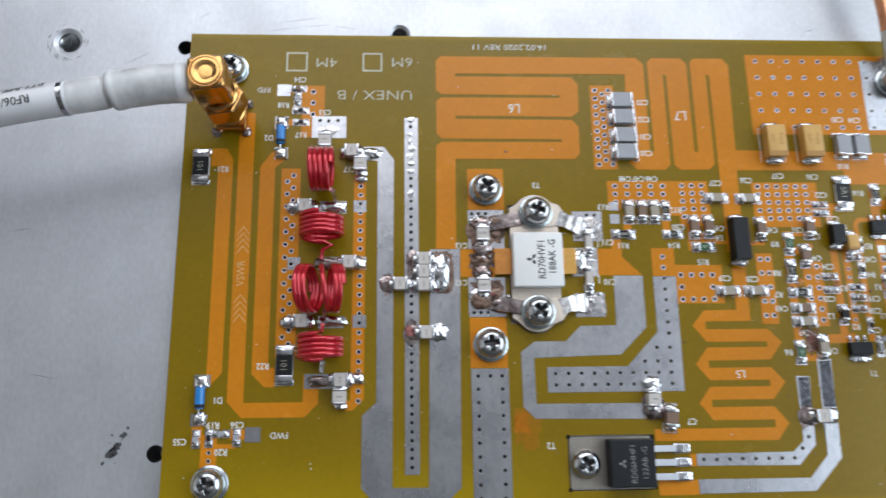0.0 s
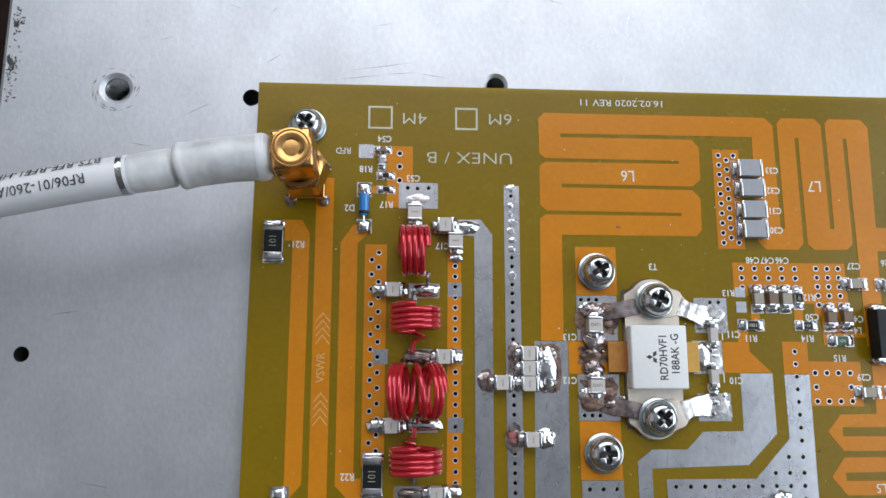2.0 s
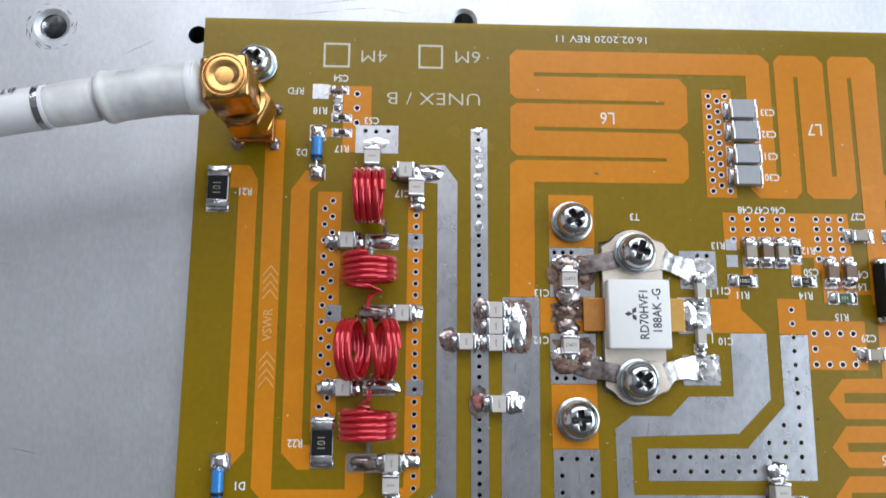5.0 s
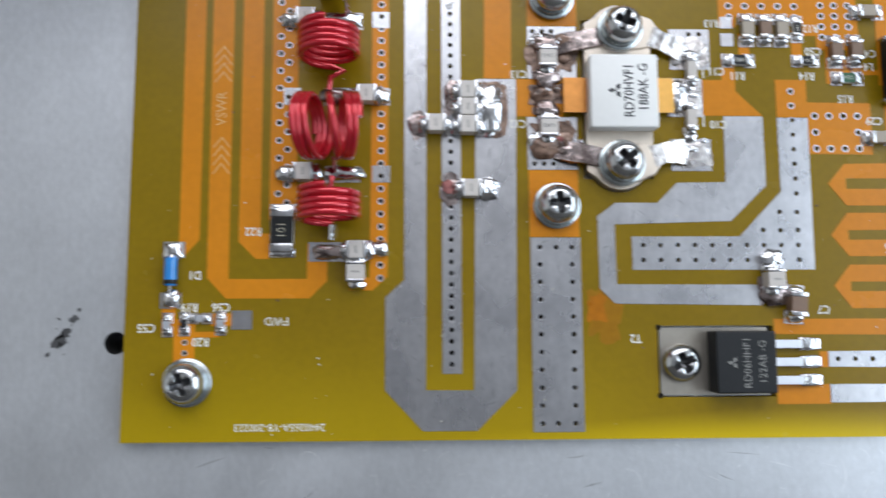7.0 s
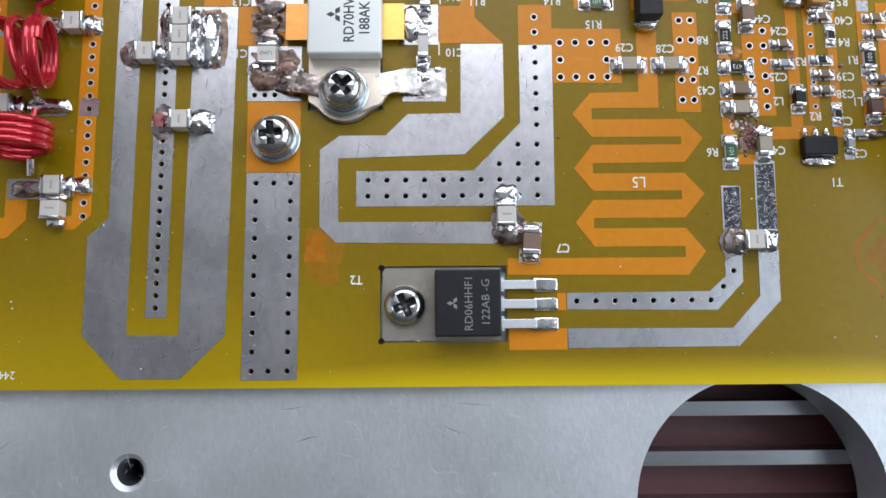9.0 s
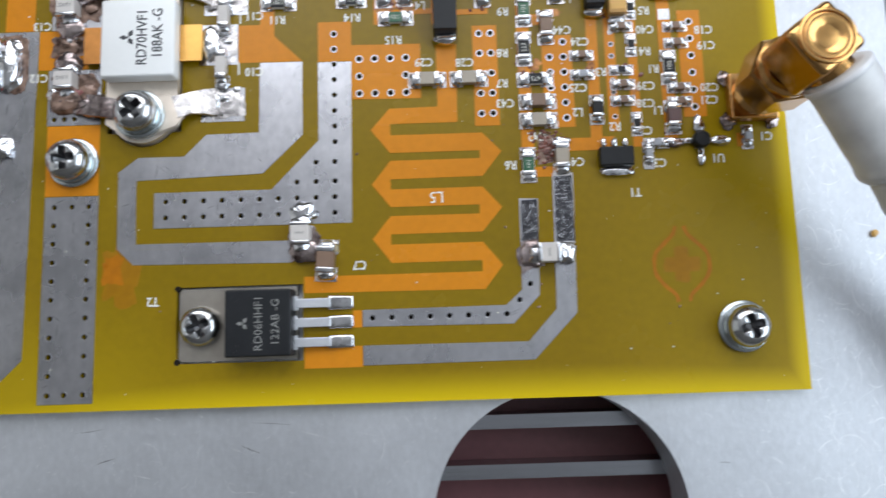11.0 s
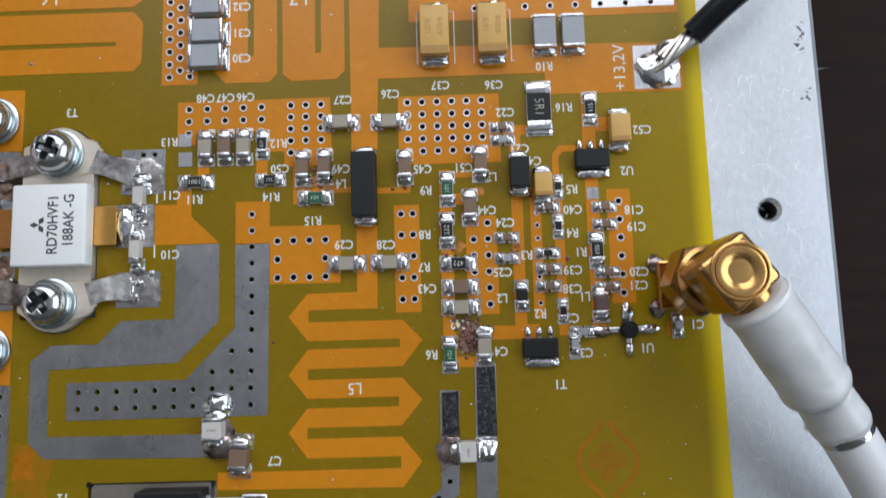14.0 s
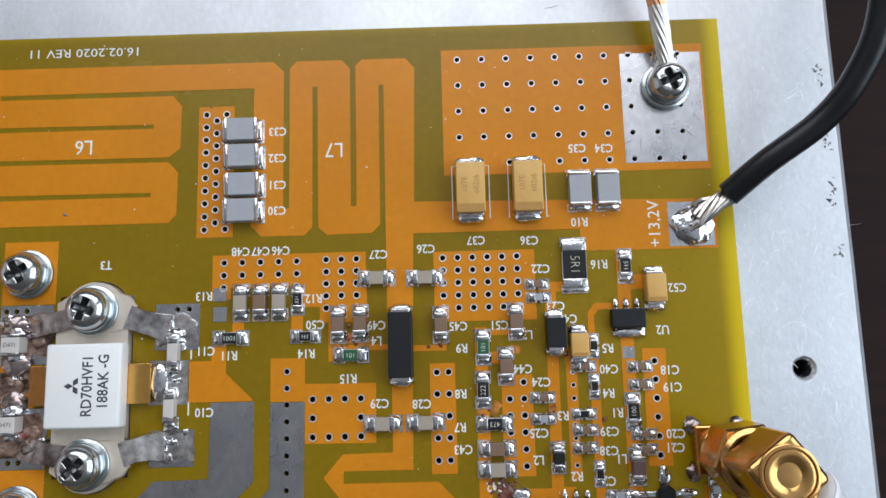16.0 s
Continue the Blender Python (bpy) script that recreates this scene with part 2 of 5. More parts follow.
TABLE = material("dark_red_brown_wood", (0.018, 0.008, 0.007), 0.55, spec=0.1, vary=0.35, grain=300, blotch=25, bump=0.1, stretch=(0.12, 1, 1))
# Paler than the other walls, so that it throws light back.
WALL_REFLECTOR = material("pale_wall_reflector", (0.86, 0.84, 0.80), 0.8, vary=0.03, grain=60, blotch=3)
# Darker than the other walls, to take light away from the front.
WALL_ABSORBER = material("dim_wall_absorber", (0.09, 0.085, 0.08), 0.8, vary=0.03, grain=60, blotch=3)
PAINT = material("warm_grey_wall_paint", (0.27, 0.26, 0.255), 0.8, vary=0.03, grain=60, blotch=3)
CEILING = material("grey_ceiling_paint", (0.38, 0.38, 0.39), 0.8, vary=0.03, grain=60, blotch=3)
MAROON = material("dull_maroon_paint", (0.12, 0.038, 0.042), 0.5, vary=0.12, blotch=60)
FLUXCRUST = material("red_brown_flux_crust", (0.12, 0.03, 0.02), 0.2, vary=0.5, tint=(0.17, 0.055, 0.035), grain=1500, blotch=700, bump=0.3, bump_scale=900)
FLUXPINK = material("pink_red_flux_gloss", (0.22, 0.045, 0.04), 0.12, vary=0.4, tint=(0.40, 0.16, 0.15), grain=1200, blotch=600, bump=0.3, bump_scale=900, coat=0.5)
FLUXFILM = material("reddish_flux_film", (0.34, 0.10, 0.02), 0.22, vary=0.45, tint=(0.42, 0.17, 0.03), grain=1500, blotch=700, bump=0.3, bump_scale=900)
STAIN = material("faint_red_ink_stamp", (0.38, 0.128, 0.004), 0.3, vary=0.15, blotch=500, spec=0.27)
STAIN_FAINT = material("fainter_red_ink_stamp", (0.29, 0.133, 0.004), 0.3, vary=0.12, blotch=400, spec=0.27)


# ---- mesh helpers (all sizes in millimetres) ----
def finish(name, bm, mat, parent=None, label="", smooth=False):
    me = bpy.data.meshes.new(name)
    bmesh.ops.recalc_face_normals(bm, faces=bm.faces)
    bm.to_mesh(me)
    bm.free()
    me.transform(Matrix.Scale(MM, 4))
    mats = mat if isinstance(mat, (list, tuple)) else [mat]
    for q in mats:
        me.materials.append(q)
    if smooth:
        me.shade_smooth()
        me.set_sharp_from_angle(angle=radians(40))
    ob = new(name, me)
    ob.parent = parent
    if label:
        tagged(ob, label)
    return ob


part = finish


def empty(name, label, category, at=(0, 0, 0), turn=0.0, group="", kind=""):
    ob = new(name)
    ob.empty_display_size = 0.002
    ob.matrix_world = pose(at[0] * MM, at[1] * MM, at[2] * MM, 0, 0, turn)
    return tagged(ob, label, category, group, kind)


def add_box(bm, x0, x1, y0, y1, z0, z1, bevel=0.0, seg=2):
    r = bmesh.ops.create_cube(bm, size=1, matrix=Matrix.Translation(((x0 + x1) / 2, (y0 + y1) / 2, (z0 + z1) / 2)) @ Matrix.Diagonal((x1 - x0, y1 - y0, z1 - z0, 1)))
    if bevel:
        es = list({e for v in r["verts"] for e in v.link_edges})
        bmesh.ops.bevel(bm, geom=es, offset=bevel, segments=seg, profile=0.5, affect="EDGES")


def box(*a, **k):
    bm = bmesh.new()
    add_box(bm, *a, **k)
    return bm


def add_lathe(bm, profile, seg=24, at=(0, 0, 0), m=None):
    """A turned shape from (radius, height) pairs round z."""
    m = m or Matrix.Translation(at)
    rings = []
    for r, z in profile:
        if r < 1e-6:
            rings.append([bm.verts.new(m @ Vector((0, 0, z)))])
        else:
            rings.append([bm.verts.new(m @ Vector((r * math.cos(math.tau * i / seg), r * math.sin(math.tau * i / seg), z))) for i in range(seg)])
    for a, b in zip(rings, rings[1:]):
        for i in range(seg):
            j = (i + 1) % seg
            vs = [a[i % len(a)], a[j % len(a)], b[j % len(b)], b[i % len(b)]]
            vs = list(dict.fromkeys(vs))
            if len(vs) > 2:
                bm.faces.new(vs)
    return bm


def lathe(profile, seg=24, at=(0, 0, 0), m=None):
    return add_lathe(bmesh.new(), profile, seg, at, m)


def add_tube(bm, path, radius, seg=10, cap=True):
    """A round bar along a list of points; radius may be a list."""
    pts = [Vector(p) for p in path]
    rad = radius if isinstance(radius, (list, tuple)) else [radius] * len(pts)
    rings, up = [], None
    for i, p in enumerate(pts):
        d = (pts[min(i + 1, len(pts) - 1)] - pts[max(i - 1, 0)]).normalized()
        up = (up - d * up.dot(d)).normalized() if up is not None and (up - d * up.dot(d)).length > 1e-4 else d.orthogonal().normalized()
        s = d.cross(up)
        rings.append([bm.verts.new(p + rad[i] * (math.cos(math.tau * k / seg) * up + math.sin(math.tau * k / seg) * s)) for k in range(seg)])
    for a, b in zip(rings, rings[1:]):
        for k in range(seg):
            bm.faces.new((a[k], a[(k + 1) % seg], b[(k + 1) % seg], b[k]))
    if cap:
        bm.faces.new(rings[0])
        bm.faces.new(rings[-1])
    return bm


def tube(path, radius, seg=10):
    return add_tube(bmesh.new(), path, radius, seg)


def sheet(name, outlines, z0, z1, mat, parent, label=""):
    """A flat plate between two heights from closed outlines; inner outlines are holes through it."""
    cu = bpy.data.curves.new(name, "CURVE")
    cu.dimensions, cu.fill_mode, cu.extrude = "2D", "BOTH", (z1 - z0) / 2 * MM
    for pts in outlines:
        sp = cu.splines.new("POLY")
        sp.points.add(len(pts) - 1)
        for q, (x, y) in zip(sp.points, pts):
            q.co = (x * MM, y * MM, 0, 1)
        sp.use_cyclic_u = True
    tmp = new(name, cu)
    me = bpy.data.meshes.new_from_object(tmp.evaluated_get(bpy.context.evaluated_depsgraph_get()))
    bpy.data.objects.remove(tmp)
    me.transform(Matrix.Translation((0, 0, (z0 + z1) / 2 * MM)))
    me.materials.clear()
    me.materials.append(mat)
    me.name = name
    ob = new(name, me)
    ob.parent = parent
    if label:
        tagged(ob, label)
    return ob


def ring(x, y, r, n=12):
    return [(x + r * math.cos(math.tau * i / n), y + r * math.sin(math.tau * i / n)) for i in range(n)]


def rect(x0, x1, y0, y1):
    return [(x0, y0), (x1, y0), (x1, y1), (x0, y1)]


def inside(x, y, poly):
    hit = False
    for (x0, y0), (x1, y1) in zip(poly, poly[1:] + poly[:1]):
        if (y0 > y) != (y1 > y) and x < (x1 - x0) * (y - y0) / (y1 - y0) + x0:
            hit = not hit
    return hit


def text(words, x, y, size, parent, mat, turn=180.0, z=0.085, name="marking", label="", thick=0.02, width=1.0, bold=0.0):
    cu = bpy.data.curves.new(name, "FONT")
    cu.offset = bold * MM
    cu.body, cu.size, cu.align_x, cu.align_y, cu.extrude, cu.resolution_u = words, size * MM, "CENTER", "CENTER", thick * MM, 2
    tmp = new(name, cu)
    me = bpy.data.meshes.new_from_object(tmp.evaluated_get(bpy.context.evaluated_depsgraph_get()))
    bpy.data.objects.remove(tmp)
    me.transform(pose(x * MM, y * MM, z * MM, 0, 0, turn) @ Matrix.Diagonal((width, 1, 1, 1)))
    me.materials.clear()
    me.materials.append(mat)
    ob = new(name, me)
    ob.parent = parent
    if label:
        tagged(ob, label)
    return ob


# ---- unseen room, added to shape light and reflections ----
def wall(name, x0, x1, y0, y1, z0, z1, mat=None):
    return tagged(finish(name, box(x0, x1, y0, y1, z0, z1), mat or PAINT), "unseen room surface, added for the light", name.split("_")[0], kind="structure")


wall("floor", -1300, 1300, -640, 850, -850, -800, TABLE)
wall("ceiling", -1300, 1300, -640, 850, 1800, 1850, CEILING)
# Unseen wall, set close and dim, stands in for a person's shade.
wall("wall_south", -1300, 1300, -640, -540, -850, 1850, WALL_ABSORBER)
# Unseen wall added as a reflector for the plate's left side.
wall("wall_west", -1400, -1300, -640, 950, -850, 1850, WALL_REFLECTOR)
wall_north = new("wall_north")
tagged(wall_north, "warm grey painted wall with a window opening", "wall", kind="structure")
for a in ((-1300, -640, -850, 1800), (800, 1300, -850, 1800), (-640, 800, -850, 440), (-640, 800, 1790, 1800)):
    part("wall_panel", box(a[0], a[1], 850, 950, a[2], a[3]), PAINT, wall_north)
# The opening in this unseen wall is added for the fill light.
wall_east = new("wall_east")
tagged(wall_east, "unseen warm grey wall, side opening added for the fill light", "wall", kind="structure")
for a in ((-640, -620, -850, 1800), (780, 950, -850, 1800), (-620, 780, -850, 280), (-620, 780, 1720, 1800)):
    part("wall_panel", box(1300, 1400, a[0], a[1], a[2], a[3]), PAINT, wall_east)
table = empty("table", "dark red-brown wooden table under the heatsink", "table", (0, 0, -46))
part("tabletop", box(-500, 700, -380, 420, -30, 0, bevel=3), TABLE, table)
for lx in (-440, 640):
    for ly in (-320, 360):
        part("leg", box(lx - 30, lx + 30, ly - 30, ly + 30, -754, -30, bevel=3), TABLE, table)

# ---- heatsink ----
heatsink = empty("heatsink", "bare aluminium heatsink plate with drilled holes and fins, scratched", "heatsink", (0, 0, -1.6))
PX0, PX1, PY0, PY1 = -46.5, 176.4, -70.0, 168.0
PLATE_HOLES = [(-38.4, 50.2, 1.4), (-26.3, 98.8, 2.5), (44.2, 101.3, 1.9), (-1.6, 97.6, 1.7), (-1.8, 13.8, 1.7), (168.5, 49.6, 1.4), (43.3, -10.8, 2.0)]
PLAIN = (97.6, 13.8, 50.2)  # holes with no countersink
sheet("base_plate", [rect(PX0, PX1, PY0, PY1), ring(126.7, -15.9, 16.8, 72)] + [ring(x, y, r * (0.95 if y in PLAIN else 1.22), 28) for x, y, r in PLATE_HOLES], -8, 0, ALU, heatsink)
# Bores of all but the largest hole get the shade-dark colour.
for x, y, r in PLATE_HOLES:
    if y in PLAIN:
        part("drilled_hole", lathe([(r * 0.955, 0.004), (r * 0.94, -0.3), (r * 0.94, -7.5), (0, -7.6)], 28, (x, y, 0)), RECESS_SHADE, heatsink, "plain drilled hole", smooth=True)
        continue
    part("countersink", lathe([(r * 1.23, 0.006), (r * 1.2, -0.02), (r * 0.9, -0.6)], 28, (x, y, 0)), ALU, heatsink, "bright countersunk rim", smooth=True)
    part("threaded_hole", lathe([(r * 0.9, -0.6)] + [(r * (0.9 if i % 2 else 0.8), -0.6 - 0.35 * i) for i in range(1, 16)] + [(r * 0.8, -7.5), (0, -7.6)], 24, (x, y, 0)), STEEL if r > 2.4 else RECESS_SHADE, heatsink)
part("hole_rim", lathe([(17.5, 0.012), (17.35, 0.014), (16.82, -0.45), (16.78, -7.9)], 72, (126.7, -15.9, 0)), ALU, heatsink, "bright chamfered rim of the round opening", smooth=True)
for side, x in ((-1, PX0), (1, PX1)):
    bm = bmesh.new()
    prof = [(x, 0.0), (x + side * 0.9, -0.8), (x + side * 0.9, -8.0), (x, -8.0)]
    ends = [[bm.verts.new((px, yy, pz)) for px, pz in prof] for yy in (PY0, PY1)]
    for i in range(4):
        bm.faces.new((ends[0][i], ends[0][(i + 1) % 4], ends[1][(i + 1) % 4], ends[1][i]))
    # Paler than the plate: the window's reflection is put into the colour.
    part("edge_chamfer", bm, PALELEAD, heatsink, "chamfered edge, its gleam put into a paler colour")
y = -66.55
while y < PY1 - 3:
    part("fin", box(PX0, PX1, y - 1.0, y + 1.0, -14.0, -7.9), FIN, heatsink)
    y += 6.95

part("rear_panel", box(PX0, PX1, PY0, PY1, -44.4, -13.0), MAROON, heatsink, "dull maroon panel behind the fins")

# ---- circuit board ----
board = empty("circuit_board", "olive-yellow printed circuit board with orange copper traces and tinned pads", "circuit board")
T2_CUT = rect(76.3, 93.2, 5.8, 15.95)
T3_CUT = [(66.25, 37.6)] + [(71.4 + 4.55 * math.cos(radians(215 + 11 * k)), 40.1 + 4.55 * math.sin(radians(215 + 11 * k))) for k in range(11)] + [(76.55, 37.6), (76.55, 61.9)] + [(71.6 + 4.55 * math.cos(radians(35 + 11 * k)), 59.5 + 4.55 * math.sin(radians(35 + 11 * k))) for k in range(11)] + [(66.25, 61.9)]

TRACES = {}
TRACES["copper"] = [
    [(5.8, 74.1), (8.8, 74.1), (10.2, 71.7), (10.2, 28.6), (8.0, 26.1), (6.4, 26.1), (6.4, 28.3), (7.3, 28.3), (7.2, 70.3), (5.8, 70.3)],
    [(11.15, 82.0), (14.3, 82.0), (14.5, 22.9), (25.7, 22.9), (25.7, 28.0), (28.6, 28.0), (28.6, 22.6), (26.1, 20.1), (14.2, 20.1), (11.4, 23.1)],
    [(15.7, 70.1), (18.0, 73.4), (20.4, 73.4), (20.4, 71.5), (18.75, 70.0), (18.9, 29.5), (20.2, 29.5), (20.2, 25.8), (18.3, 25.8), (15.8, 28.3)],
    rect(20.1, 24.0, 31.5, 69.8),
    [(34.9, 69.4), (37.3, 69.4), (37.3, 23.2), (35.1, 21.2), (31.8, 21.2), (31.8, 23.1), (34.7, 23.1)],
    [(23.8, 88.2), (28.5, 88.2), (28.5, 76.6), (23.8, 76.6)],
    [(53.0, 95.3), (95.5, 95.3), (97.05, 93.8), (97.05, 73.6), (97.9, 73.6), (97.9, 94.2), (98.9, 95.3), (105.4, 95.3), (106.6, 94.0), (106.6, 73.7), (107.4, 73.7), (107.4, 94.4), (108.3, 95.3), (114.6, 95.3), (115.9, 93.8), (115.5, 74.1),
     (157.7, 73.4), (157.5, 66.4), (138.5, 66.5), (138.5, 69.6), (115.3, 69.6), (114.9, 52.0), (111.5, 52.0), (111.4, 91.4), (110.7, 91.4), (110.7, 71.0), (109.5, 69.8), (103.2, 69.7), (102.0, 70.8), (101.9, 91.4), (101.2, 91.4), (101.2, 70.9), (100.1, 69.7), (94.0, 69.7), (92.5, 71.2), (92.8, 91.4)]
    + [(56.0, 91.3), (56.0, 90.6), (81.1, 90.6), (82.4, 89.0), (82.3, 82.8), (80.7, 81.5), (56.0, 81.6), (56.0, 80.9), (80.7, 80.8), (82.1, 79.2), (82.0, 73.2), (80.9, 72.0), (55.8, 72.0), (55.6, 52.8), (51.5, 52.8), (51.8, 75.0), (53.0, 75.75), (78.3, 75.8), (78.3, 76.4), (53.0, 76.5), (51.9, 77.6), (51.9, 84.9), (53.0, 85.75), (78.4, 85.8), (78.4, 86.4), (53.0, 86.5), (51.9, 87.5), (51.9, 94.2)],
    rect(84.9, 90.0, 69.75, 88.8),
    rect(119.8, 157.4, 77.7, 96.3),
    [(87.3, 67.2), (108.6, 67.2), (108.8, 57.5), (102.2, 57.5), (102.2, 59.7), (99.9, 59.7), (99.9, 62.6), (89.9, 62.6), (89.9, 61.0), (87.3, 61.0)],
    rect(118.0, 132.0, 57.2, 66.9),
    rect(117.15, 120.6, 37.05, 51.6),
    [(95.5, 47.0), (95.5, 52.8), (100.2, 52.8), (100.2, 49.3), (109.85, 49.2), (109.8, 41.3), (100.2, 41.4), (100.2, 47.0)],
    [(84.4, 47.2), (93.3, 47.2), (89.4, 51.0), (89.4, 56.0), (87.4, 56.0), (87.4, 52.7), (84.4, 52.7)],
    rect(56.4, 63.3, 47.0, 52.7),
    rect(58.1, 65.6, 61.0, 69.8),
    rect(58.0, 65.3, 28.95, 38.85),
    [(112.0, 52.0), (114.9, 52.0), (114.7, 37.7), (105.4, 37.7), (105.4, 36.1), (118.0, 36.1), (120.6, 33.4), (117.9, 30.0), (105.3, 29.9), (105.3, 28.5), (117.8, 28.5), (120.4, 25.6), (117.6, 22.3), (105.2, 22.3), (105.2, 20.9), (117.6, 20.9), (120.2, 17.7), (117.7, 14.5), (93.4, 14.7), (93.4, 16.9),
     (117.4, 16.9), (117.4, 18.4), (105.2, 18.4), (102.7, 21.7), (105.2, 24.8), (117.3, 24.8), (117.3, 26.05), (105.25, 26.05), (102.7, 29.2), (105.3, 32.5), (117.6, 32.5), (117.6, 33.6), (105.3, 33.6), (102.7, 36.9), (105.3, 39.9), (112.0, 40.0)],
    rect(93.4, 101.1, 4.7, 7.5),
    rect(99.9, 101.1, 9.9, 12.2),
    rect(123.4, 125.1, 29.5, 56.3),
    rect(126.8, 131.0, 36.5, 49.8),
    [(133.2, 61.8), (134.7, 61.8), (134.6, 35.0), (136.2, 35.0), (136.2, 33.1), (128.2, 33.1), (128.2, 34.9), (133.0, 34.9)],
    rect(135.6, 137.1, 35.7, 53.5),
    rect(138.8, 140.1, 33.4, 53.4),
    rect(143.2, 145.0, 33.2, 66.6),
    rect(146.0, 149.2, 37.4, 52.9),
    [(138.9, 53.4), (138.9, 57.9), (139.9, 59.2), (142.8, 59.2), (142.8, 58.3), (140.4, 58.3), (139.8, 57.5), (139.8, 53.4)],
    rect(132.2, 137.0, 60.9, 62.3),
    rect(145.0, 149.0, 61.0, 63.0),
    rect(153.0, 155.2, 33.0, 34.9),
    rect(125.1, 130.5, 55.2, 56.1), rect(114.9, 119.5, 53.3, 54.1), rect(103.5, 112.0, 53.6, 54.4), rect(125.0, 128.4, 51.4, 53.0), rect(124.8, 128.4, 29.6, 31.0),
    rect(98.3, 99.9, 55.0, 60.5), rect(103.4, 105.2, 52.2, 57.6), rect(106.8, 108.6, 52.2, 57.6), rect(90.2, 91.8, 55.0, 60.0),
    [(5.2, 19.5), (7.2, 19.5), (7.2, 17.2), (10.0, 17.2), (10.0, 10.0), (7.0, 10.0), (7.0, 15.2), (5.2, 15.2)], rect(12.2, 15.2, 16.2, 18.0), rect(10.0, 13.4, 14.6, 15.4),
    rect(21.2, 24.0, 79.2, 80.6), rect(21.2, 23.8, 86.4, 87.8),
]
TRACES["tin"] = [
    [(33.1, 74.5), (40.9, 74.6), (43.0, 71.8), (42.8, 7.0), (49.7, 6.95), (50.3, 52.7), (56.3, 52.7), (55.8, 6.9), (50.1, 1.3), (42.4, 1.3), (37.0, 7.0), (37.0, 20.2), (39.7, 22.7), (39.7, 71.5), (33.1, 71.9)],
    rect(45.2, 48.0, 9.3, 81.0),
    [(87.4, 47.1), (93.3, 47.1), (93.3, 36.6), (87.8, 31.3), (70.5, 30.8), (70.6, 22.0), (91.7, 21.9), (91.7, 18.9), (70.3, 19.2), (68.1, 21.4), (68.0, 32.0), (70.7, 34.0), (77.0, 34.0), (80.0, 37.0), (87.3, 37.1)],
    [(95.5, 46.9), (100.15, 46.9), (99.95, 24.1), (73.0, 24.1), (73.0, 29.0), (89.0, 29.0), (95.5, 35.7)],
    rect(58.1, 65.4, 1.05, 28.85),
    [(101.2, 12.2), (120.4, 12.3), (122.6, 14.3), (122.7, 26.7), (125.3, 26.6), (124.9, 13.5), (121.3, 9.8), (101.2, 10.0)],
    [(101.2, 7.5), (123.2, 7.4), (127.1, 11.6), (127.4, 30.1), (130.2, 30.0), (129.8, 11.0), (123.9, 5.0), (101.2, 4.9)],
    rect(58.1, 65.4, 52.8, 60.9), rect(57.9, 65.3, 38.95, 46.9),
    rect(79.6, 85.7, 54.3, 60.6), rect(79.3, 85.3, 38.8, 43.6), rect(78.9, 84.3, 47.0, 52.9),
]
TRACES["pad"] = [  # bare tinned pads on the copper
    rect(145.5, 157.0, 78.8, 95.0), rect(150.8, 157.1, 66.8, 73.0), rect(26.0, 33.1, 76.5, 81.3), rect(18.6, 21.3, 85.8, 88.4), rect(18.4, 21.1, 78.5, 81.2), rect(18.5, 21.2, 71.8, 74.4),
    rect(5.1, 8.2, 26.0, 28.3), rect(4.9, 7.9, 18.7, 21.0), rect(15.1, 18.0, 15.7, 18.4), rect(21.9, 24.4, 48.6, 51.2), rect(34.9, 37.4, 60.5, 63.0), rect(34.9, 37.5, 48.6, 51.2), rect(35.0, 37.6, 37.0, 39.5),
    rect(87.5, 89.3, 60.8, 62.6), rect(87.5, 89.4, 58.0, 60.0), rect(143.4, 145.0, 51.6, 53.2), rect(25.9, 32.6, 25.4, 28.2), rect(28.0, 33.4, 60.2, 62.8), rect(28.0, 33.4, 48.6, 51.2), rect(28.2, 33.2, 37.0, 39.4), rect(140.0, 141.4, 30.2, 31.6),
]
VIAS = []
for k in range(14):
    VIAS += [(22.6, 68.3 - 2.64 * k, 0.36), (21.35, 67.0 - 2.64 * k, 0.36)]
VIAS += [(36.25, 66.0 - 1.87 * k, 0.36) for k in range(24)] + [(46.5, 10.6 + 1.63 * k, 0.36) for k in range(44)]
VIAS += [(26.1, 86.8, 0.4), (26.1, 84.3, 0.4), (26.1, 81.7, 0.4)]
VIAS += [(86.0, 87.6 - 1.86 * k, 0.38) for k in range(10)] + [(87.5, 86.7 - 1.86 * k, 0.38) for k in range(9)] + [(88.9, 87.6, 0.38), (88.9, 70.9, 0.38)]
VIAS += [(122.1 + 3.52 * i, 94.8 - 3.86 * j, 0.36) for i in range(10) for j in range(5) if not (j == 4 and i in (1, 3)) and not (8 <= i <= 8 and 1 <= j <= 1)]
VIAS += [(88.9 + 2.53 * i, 66.1 - 1.75 * j, 0.38) for i in range(5) for j in range(2)] + [(88.9, 62.6, 0.38), (99.0, 62.6, 0.38)]
VIAS += [(103.1 + 2.1 * i, 66.2 - 1.68 * j, 0.38) for i in range(3) for j in range(5)] + [(119.3 + 2.05 * i, 66.0 - 1.74 * j, 0.38) for i in range(6) for j in range(5)]
VIAS += [(118.1 + 1.6 * i, 50.4 - 2.9 * j, 0.38) for i in range(2) for j in range(5)] + [(101.25 + 2.17 * i, 47.2 - 5.0 * j, 0.4) for i in range(4) for j in range(2)] + [(101.25, 44.7, 0.4), (107.75, 44.7, 0.4)]
